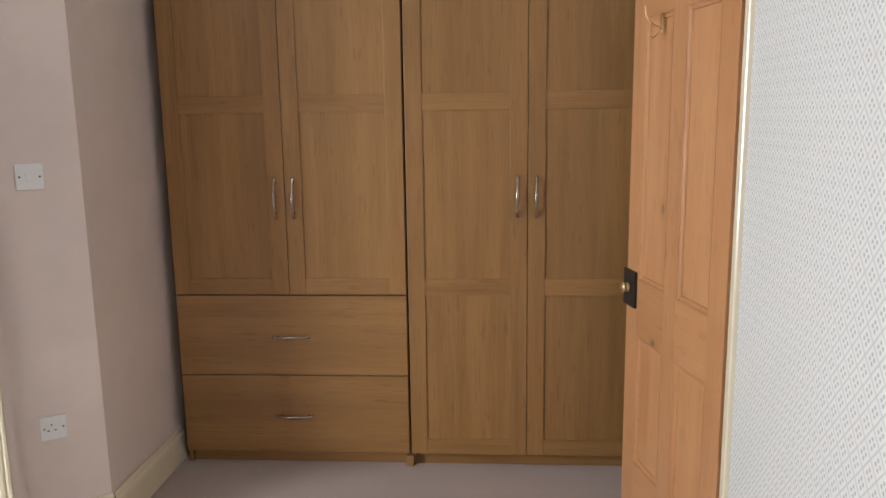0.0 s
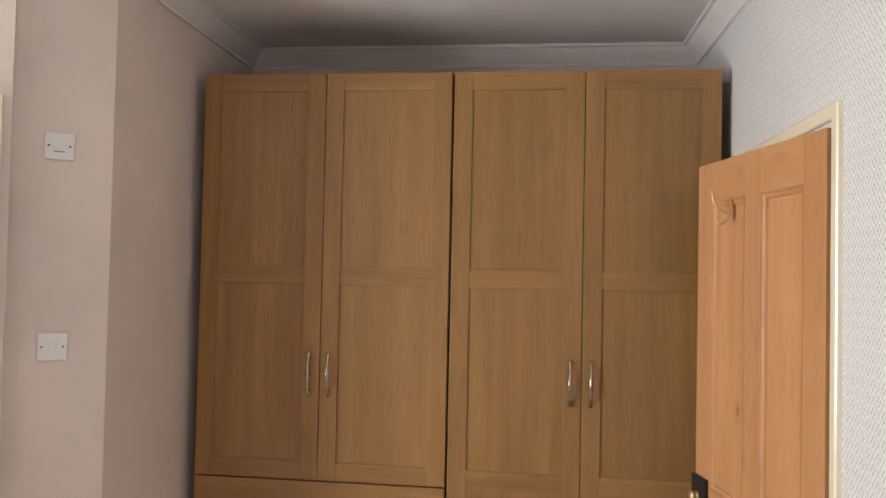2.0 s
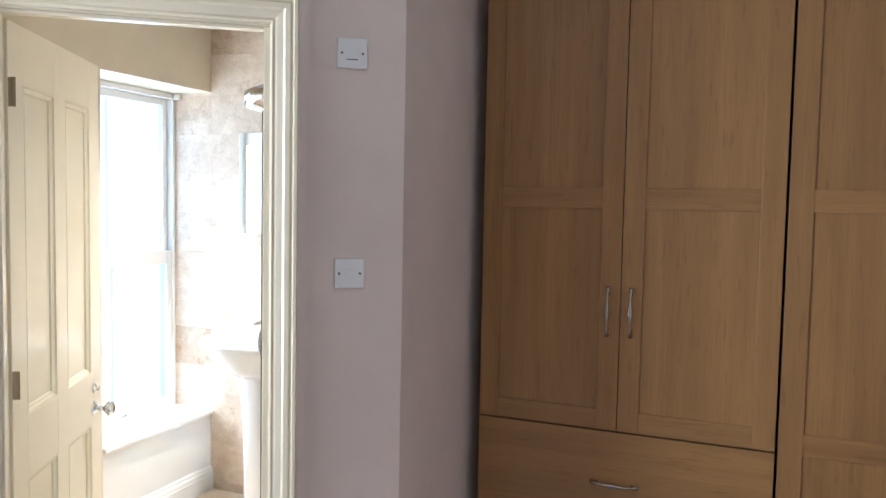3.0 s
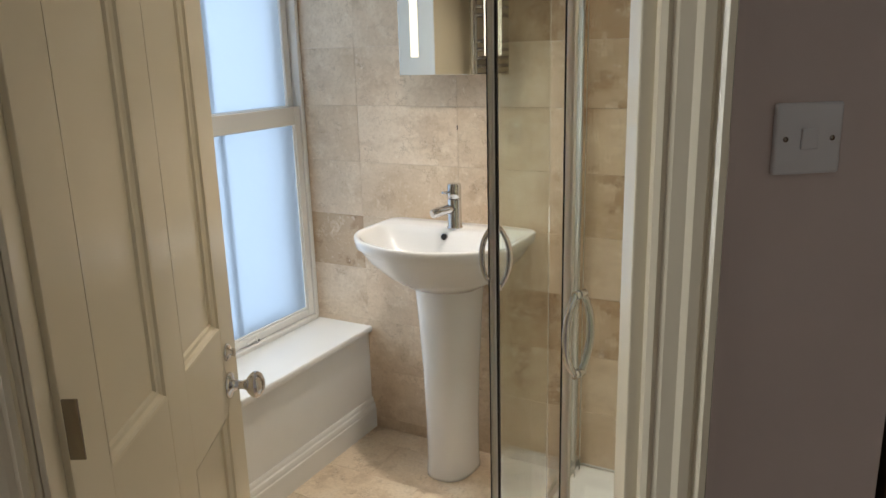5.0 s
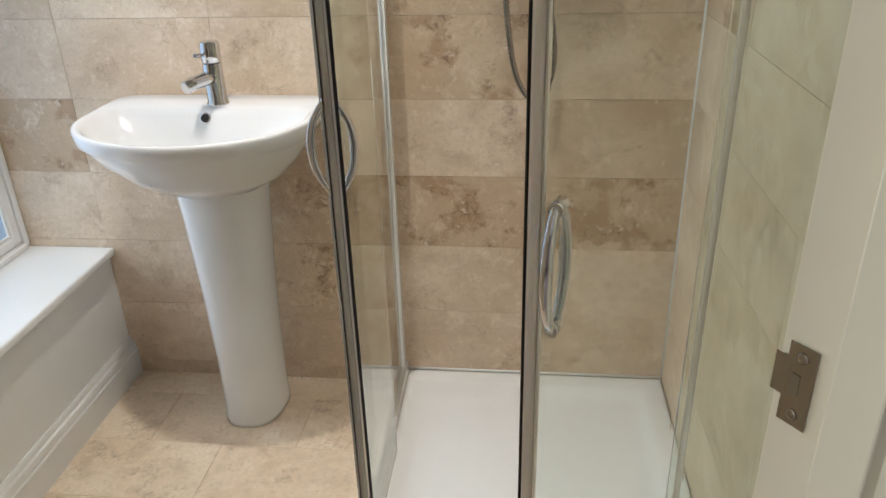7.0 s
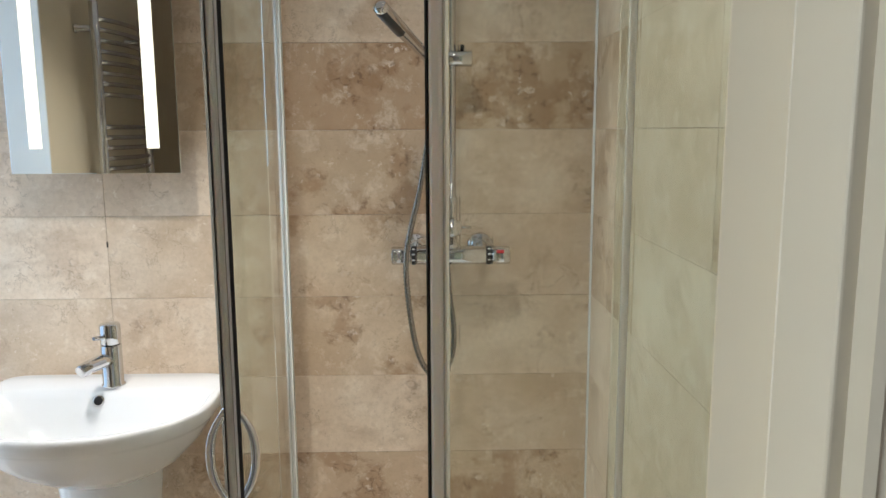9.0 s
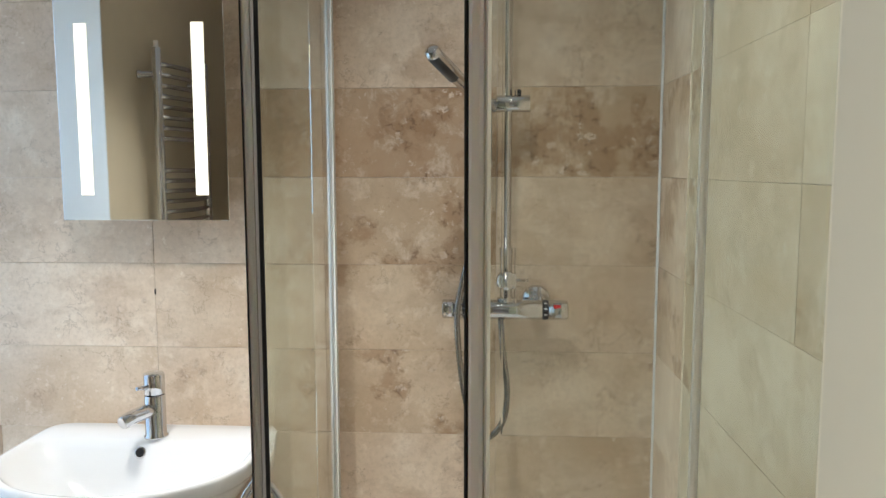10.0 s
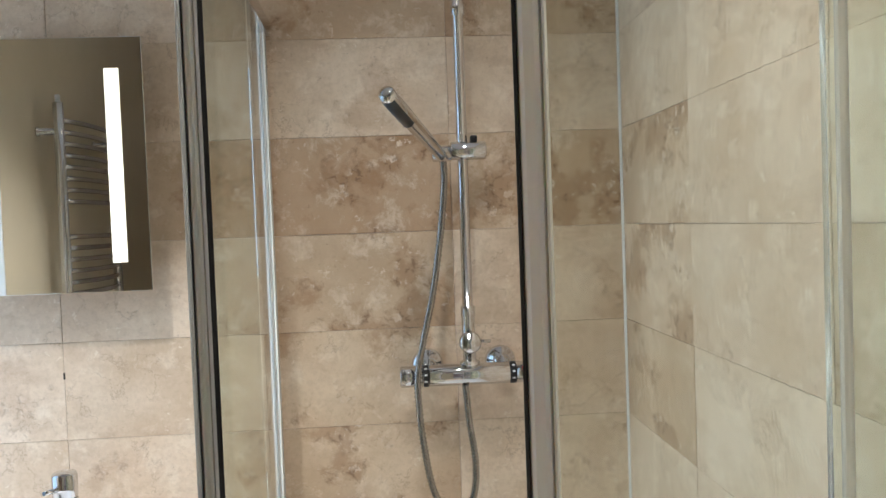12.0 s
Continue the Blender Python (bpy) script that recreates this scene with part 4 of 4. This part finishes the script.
upright("wall_profile", SX - SR - 0.019, 4.585, 0.018, 0.044, 0, ALU, "", 0.052, GT + 0.041)
upright("wall_profile_lip", SX - SR - 0.0085, 4.572, 0.004, 0.02, 0, WHITE, "", 0.052, GT + 0.03)
upright("wall_profile", -1.2, SY - SR + 0.006, 0.024, 0.03, 45, ALU)
upright("edge_seal", SX - SR, 3.926, 0.007, 0.006, 0, SEAL, "clear plastic seal")
upright("edge_seal", -1.362, SY - SR, 0.007, 0.008, 0, SEAL, "clear plastic seal")
for a, side in ((195.5, 1), (246.5, -1)):
    t = radians(a)
    # radial offset, along the door, radial size, size along the door
    if side > 0:
        bits = ((0.0, 0.012, 0.012, 0.022, PEARL, "door_profile", "pale plastic door seal"), (-0.0078, 0.012, 0.0035, 0.022, ALU, "door_profile_lip", ""), (-0.0124, 0.010, 0.0055, 0.012, BLACK, "magnet_strip", "black magnetic seal"), (0.0070, 0.012, 0.0018, 0.02, BLACK, "gasket", ""))
    else:
        bits = ((0.0, 0.0, 0.009, 0.0022, BLACK, "magnet_strip", "black magnetic seal"), (0.0, 0.0092, 0.011, 0.0155, PEARL, "edge_seal", "pale plastic door seal"), (0.0, 0.0184, 0.010, 0.0022, ALU, "door_profile", ""))
    for ro, off, w, d, mat, nm, lb in bits:
        aa = t - side * off / RD
        upright(nm, SX + (RD + ro) * math.cos(aa), SY + (RD + ro) * math.sin(aa), w, d, math.degrees(aa), mat, lb, GB, GT + 0.009)
    ah = t - side * (0.045 if side > 0 else 0.034) / RD
    er = Vector((math.cos(ah), math.sin(ah), 0))
    base = Vector((SX, SY, 0)) + er * RD
    for sgn in (-1, 1):
        pts = [base + er * sgn * (0.006 + 0.027 * (1 - abs(u) ** 2.4)) + Vector((0, 0, 0.983 + u * 0.074)) for u in [k / 10 - 1 for k in range(21)]]
        part("handle", tube(bmesh.new(), pts, [0.0056 + 0.0016 * (1 - abs(k / 10 - 1)) for k in range(21)], 12), CHROME, enc, "chrome bow handle")
    for dz in (-0.07, 0.07):
        p = base + Vector((0, 0, 0.983 + dz))
        part("handle_boss", tube(bmesh.new(), [p - er * 0.014, p + er * 0.012], 0.008, 14), CHROME, enc)
k = part("roller", tube(bmesh.new(), [(SX - RD + 0.01, 3.9, 0.098), (SX - RD + 0.026, 3.9, 0.098)], 0.011, 14), BLACK, enc, "black door roller")

# ---- bathroom: thermostatic shower ----
sh = thing("shower_mixer", "chrome bar shower with riser rail, hose and hand shower", "shower", "", pose(0, 0, 0))
VY, VZ = BACK - 0.072, 1.174
xrow = lambda x: pose(x, VY, VZ, 0, 90, 0)
part("valve_body", lathe(bmesh.new(), [(0.0, 0), (0.0205, 0.0), (0.0218, 0.002), (0.0218, 0.163), (0.0205, 0.165), (0.0, 0.165)], xrow(-1.562), 28), CHROME, sh)
part("band", lathe(bmesh.new(), [(0.0, 0), (0.0222, 0), (0.0222, 0.010), (0.0, 0.010)], xrow(-1.573), 28), BLACK, sh, "black ring with pale marks")
part("flow_control", lathe(bmesh.new(), [(0.0, 0), (0.019, 0.0), (0.0218, 0.003), (0.0218, 0.046), (0.0, 0.046)], xrow(-1.6205), 28), CHROME, sh)
part("band", lathe(bmesh.new(), [(0.0, 0), (0.0222, 0), (0.0222, 0.010), (0.0, 0.010)], xrow(-1.396), 28), BLACK, sh, "black ring with pale marks")
part("heat_control", lathe(bmesh.new(), [(0.0, 0), (0.0218, 0.0), (0.0218, 0.041), (0.019, 0.044), (0.0, 0.0445)], xrow(-1.3855), 28), CHROME, sh)
for x in (-1.5685, -1.391):
    for a in (-50, -15, 20):
        k = part("mark", slab(-0.003, -0.0004, -0.0016, 0.003, 0.0004, 0.0016), PLASTIC, sh)
        k.matrix_basis = pose(x, VY, VZ, a, 0, 0) @ pose(0, -0.0224, 0)
k = part("red_mark", slab(-0.008, -0.0006, -0.004, 0.008, 0.0006, 0.004, 0.0004), RED, sh, "red safety button")
k.matrix_basis = pose(-1.366, VY, VZ, -30, 0, 0) @ pose(0, -0.0220, 0)
for x in (-1.562, -1.407):
    bm = lathe(bmesh.new(), [(0.0, 0), (0.033, 0.0), (0.033, 0.004), (0.028, 0.011), (0.016, 0.014), (0.016, 0.06), (0.0, 0.06)], pose(x, BACK - 0.001, VZ + 0.012, 90), 28)
    part("wall_flange", bm, CHROME, sh)
RX = -1.478
part("riser_rail", lathe(bmesh.new(), [(0.0, 1.192), (0.02, 1.193), (0.02, 1.2), (0.0135, 1.203), (0.0135, 1.29), (0.0145, 1.292), (0.0145, 1.312), (0.0108, 1.314), (0.0108, 1.895), (0.0145, 1.897), (0.0145, 1.915), (0.0125, 1.92), (0.0125, 2.28), (0.0, 2.281)], pose(RX, VY, 0), 20), CHROME, sh)
bm = lathe(bmesh.new(), [(0.0, 0), (0.013, 0.0), (0.013, 0.016), (0.0215, 0.018), (0.0225, 0.023), (0.019, 0.029), (0.0, 0.032)], pose(RX, VY - 0.006, 1.243, 90), 26)
part("diverter", bm, CHROME, sh)
part("diverter_pin", tube(bmesh.new(), [(RX + 0.012, VY - 0.02, 1.243), (RX + 0.042, VY - 0.02, 1.243)], 0.0032, 8), CHROME, sh)
part("rail_bracket", lathe(bmesh.new(), [(0.0, 0), (0.02, 0.0), (0.018, 0.006), (0.012, 0.008), (0.012, 0.06), (0.0, 0.06)], pose(RX, BACK - 0.001, 2.2, 90), 18), CHROME, sh)
bm = lathe(bmesh.new(), [(0.0, 0), (0.0165, 0.0), (0.0185, 0.002), (0.0185, 0.068), (0.0165, 0.071), (0.0, 0.072)], pose(-1.502, VY - 0.004, 1.626, 0, 90, 0), 26)
part("slider", bm, CHROME, sh)
part("slider_button", slab(-1.462, VY - 0.012, 1.6435, -1.448, VY + 0.004, 1.656, 0.003), BLACK, sh, "black slider button")
part("cradle", lathe(bmesh.new(), [(0.0, 0), (0.012, 0.0), (0.0165, 0.003), (0.0165, 0.038), (0.0, 0.038)], pose(-1.5405, VY - 0.004, 1.622, 0, 90, 0), 22), CHROME, sh)
h0, h1 = Vector((-1.523, VY - 0.03, 1.617)), Vector((-1.625, 4.283, 1.703))
hd = h1 - h0
part("hand_shower", tube(bmesh.new(), [h0 - hd * 0.06, h0, h0 + hd * 0.1, h0 + hd * 0.62, h0 + hd * 0.63, h0 + hd * 0.94, h0 + hd * 0.985, h1], [0.009, 0.0105, 0.012, 0.0148, 0.0152, 0.0152, 0.0145, 0.006], 20), CHROME, sh)
side = (Vector((-0.35, -0.8, -0.45)) - hd.normalized() * Vector((-0.35, -0.8, -0.45)).dot(hd.normalized())).normalized()
part("nozzle_plate", tube(bmesh.new(), [h0 + hd * f + side * o for f, o in ((0.60, 0.0035), (0.62, 0.005), (0.95, 0.005), (0.965, 0.0035))], [0.008, 0.0128, 0.0128, 0.008], 18), GREY, sh, "dark grey spray plate")
hose = spline([(-1.489, VY - 0.004, 1.153), (-1.484, VY - 0.008, 1.08), (-1.474, VY - 0.012, 0.99), (-1.484, VY - 0.015, 0.92), (-1.522, VY - 0.016, 0.884), (-1.558, VY - 0.018, 0.935), (-1.578, VY - 0.024, 1.04), (-1.586, VY - 0.032, 1.16), (-1.574, VY - 0.034, 1.24),
               (-1.55, VY - 0.03, 1.34), (-1.53, VY - 0.03, 1.46), (-1.519, VY - 0.03, 1.56), (-1.519, VY - 0.028, 1.604)], 26)
part("hose", tube(bmesh.new(), hose, [0.0080 if i % 2 else 0.0056 for i in range(len(hose))], 10), HOSE, sh, "ribbed metal shower hose")

# ---- door furniture and wall plates ----
st = thing("strike_plate", "worn satin metal strike plate on the door lining", "strike plate", "", D @ pose(JR - 0.0035, -0.012, 1.034, 0, 0, 0))
bm = bmesh.new()
box(bm, -0.0018, -0.014, -0.032, 0.0, 0.008, 0.032, 0.0005)
box(bm, -0.0019, 0.006, -0.012, -0.0001, 0.017, 0.02, 0.0005)
part("plate", bm, SATIN, st)
part("latch_hole", slab(-0.0024, -0.004, -0.008, -0.0016, 0.003, 0.009), HOSE, st)
for z in (-0.023, 0.023):
    part("screw", lathe(bmesh.new(), [(0.0042, 0), (0.0042, 0.001), (0.003, 0.0016), (0.0, 0.0016)], pose(-0.0016, -0.003, z, 0, -90, 0), 14), SATIN, st)


def plate(name, x, z, label, cat):
    p = thing(name, label, cat, "", D @ pose(x, -0.0005, z))
    part("faceplate", slab(-0.043, -0.009, -0.043, 0.043, 0.0, 0.043, 0.003), PLASTIC, p)
    for sx in (-0.030, 0.030):
        part("screw", lathe(bmesh.new(), [(0.0034, 0), (0.0034, 0.0008), (0.0, 0.001)], pose(sx, -0.009, 0.0, 90), 10), SATIN, p)
    return p


p = plate("light_switch", -0.158, 1.332, "white plastic single rocker light switch", "light switch")
part("rocker", slab(-0.011, -0.0125, -0.0125, 0.011, -0.0085, 0.0125, 0.0015), PLASTIC, p)
p = plate("fan_isolator", -0.157, 1.965, "white plastic isolator switch above the light switch", "isolator switch")
part("rocker", slab(-0.017, -0.0115, -0.009, 0.017, -0.0085, 0.005, 0.0015), PLASTIC, p)
part("label_bar", slab(-0.016, -0.0094, -0.019, 0.016, -0.0086, -0.0165), DARK, p)
p = plate("wall_socket", -0.167, 0.45, "white plastic single wall socket low on the wall", "wall socket")
part("rocker", slab(0.016, -0.0115, 0.008, 0.028, -0.0085, 0.028, 0.001), PLASTIC, p)
for sx, sz, w, h in ((-0.006, 0.012, 0.004, 0.008), (-0.017, -0.008, 0.0075, 0.004), (0.005, -0.008, 0.0075, 0.004)):
    part("pin_hole", slab(sx - w / 2, -0.0096, sz - h / 2, sx + w / 2, -0.0088, sz + h / 2), DARK, p)

hook = part("coat_hook", slab(0.222, -0.004, 1.765, 0.236, -0.0003, 1.825, 0.0015), BRASS, pine, "bent brass coat hook")
part("prong", tube(bmesh.new(), spline([(0.229, -0.003, 1.78), (0.226, -0.03, 1.79), (0.222, -0.05, 1.815), (0.22, -0.056, 1.85)], 6), 0.0026, 8), BRASS, hook)
part("prong", tube(bmesh.new(), spline([(0.229, -0.003, 1.775), (0.231, -0.022, 1.752), (0.232, -0.038, 1.748), (0.23, -0.046, 1.762)], 6), 0.0026, 8), BRASS, hook)

for lx, ly in ((-2.255, 4.0), (-1.62, 3.85)):
    lamp = thing("ceiling_lamp", "small round chrome-rimmed ceiling downlight, lit", "ceiling light", "bathroom downlights", pose(lx, ly, ZB))
    part("bezel", lathe(bmesh.new(), [(0.05, 0.0), (0.05, -0.006), (0.046, -0.009), (0.04, -0.008)], None, 28), CHROME, lamp)
    part("lens", lathe(bmesh.new(), [(0.041, -0.004), (0.04, -0.009), (0.028, -0.012), (0.0, -0.013)], None, 24), LAMP_FACE, lamp)

# pale sealant in the shower's corner and along the tray, and a dark chip in a wall joint
setting("trim_sealant_corner", lathe(bmesh.new(), [(0.0, 0.05), (0.0042, 0.052), (0.0042, ZB - 0.002), (0.0, ZB - 0.001)], pose(-1.1315, BACK - 0.0005, 0), 10), ACRYLIC, "pale sealant bead in the tiled corner", "sealant")
setting("trim_sealant_tray", tube(bmesh.new(), [(-1.885, BACK - 0.001, 0.0505), (-1.5, BACK - 0.001, 0.0505), (-1.136, BACK - 0.001, 0.0505)], 0.004, 8), ACRYLIC, "white sealant bead behind the shower tray", "sealant")
part("joint_chip", slab(-2.3148, BACK - 0.0015, 1.188, -2.3112, BACK + 0.004, 1.202, 0.0006), DARK, wall_back)

# ---- stone tiles ----
tile_data = {}


def tile_mesh(w, h, mat):
    """A stone tile in the xz plane, its face towards -y, with eased edges."""
    key = (round(w, 3), round(h, 3), mat.name)
    if key not in tile_data:
        g, e = 0.0004, 0.0007
        a, b, t = w / 2 - g, h / 2 - g, 0.0105
        bm = bmesh.new()
        lv = [[bm.verts.new((sx * (a - i), y, sz * (b - i))) for sx, sz in ((-1, -1), (1, -1), (1, 1), (-1, 1))] for y, i in ((0.0, 0.0), (-t + e * 0.6, 0.0), (-t, e))]
        for u, v in zip(lv, lv[1:]):
            for i in range(4):
                bm.faces.new((u[i], u[(i + 1) % 4], v[(i + 1) % 4], v[i]))
        bm.faces.new(lv[-1])
        bm.faces.new(lv[0][::-1])
        bmesh.ops.recalc_face_normals(bm, faces=bm.faces)
        tile_data[key] = mesh_of("tile", bm, mat)
    return tile_data[key]


def tile(parent, m, w, h, mat=STONE):
    ob = new("tile", tile_mesh(w, h, mat))
    ob.parent = parent
    ob.matrix_basis = m
    return ob


random.seed(4)
jit = lambda s=0.0006: random.uniform(-s, s)
rows = [(max(0.0, ROW0 + TILE_H * k), min(ZB, ROW0 + TILE_H * (k + 1))) for k in range(-1, 12)]
# the more broken stones, by course and column: back wall from the window, partition from the corner
RUSTY_BACK = {(8, 3)}
MILD_BACK = {(3, 2), (3, 3), (2, 2), (4, 0), (8, 4), (7, 3), (6, 3), (5, 3), (3, 4), (10, 3), (10, 4), (8, 2)}
MILD_PART = {(7, 0), (8, 0), (6, 0)}
for n, (z0, z1) in enumerate(rows):
    for j, (x0, x1) in enumerate(((-2.998, -2.718), (-2.718, -2.313), (-2.313, -1.906), (-1.906, -1.499), (-1.499, -1.1305))):
        stone = STONE_RUSTY if (n, j) in RUSTY_BACK else STONE_MILD if (n, j) in MILD_BACK else STONE
        tile(wall_back, pose((x0 + x1) / 2, BACK + 0.0105 + jit(), (z0 + z1) / 2), x1 - x0, z1 - z0, stone)
    for j, (y0, y1) in enumerate(((4.235, BACK), (3.829, 4.235), (3.46, 3.829))):
        tile(partition, pose(-1.1205 + jit(), (y0 + y1) / 2, (z0 + z1) / 2, 0, 0, -90), y1 - y0, z1 - z0, STONE_MILD if (n, j) in MILD_PART else STONE)
edges = [BACK, 4.505] + [4.505 - 0.211 * k for k in range(1, 11)]
for n, (y1, y0) in enumerate(zip(edges, edges[1:])):
    lim = min(-1.145, dd(JR, REAR)[0] + (y0 - dd(JR, REAR)[1]) * 0.809 / 0.588 - 0.004)
    x = -2.327 - TILE_W + (0.203 if n % 2 else 0.0) - TILE_W
    while x < lim:
        a, b = max(LEFT, x), min(lim, x + TILE_W)
        if b - a > 0.03:
            tile(bath_floor, pose((a + b) / 2, (y0 + y1) / 2, -0.0095 + jit(0.0003), -90, 0, 0), b - a, y1 - y0, STONE_FLOOR)
        x += TILE_W
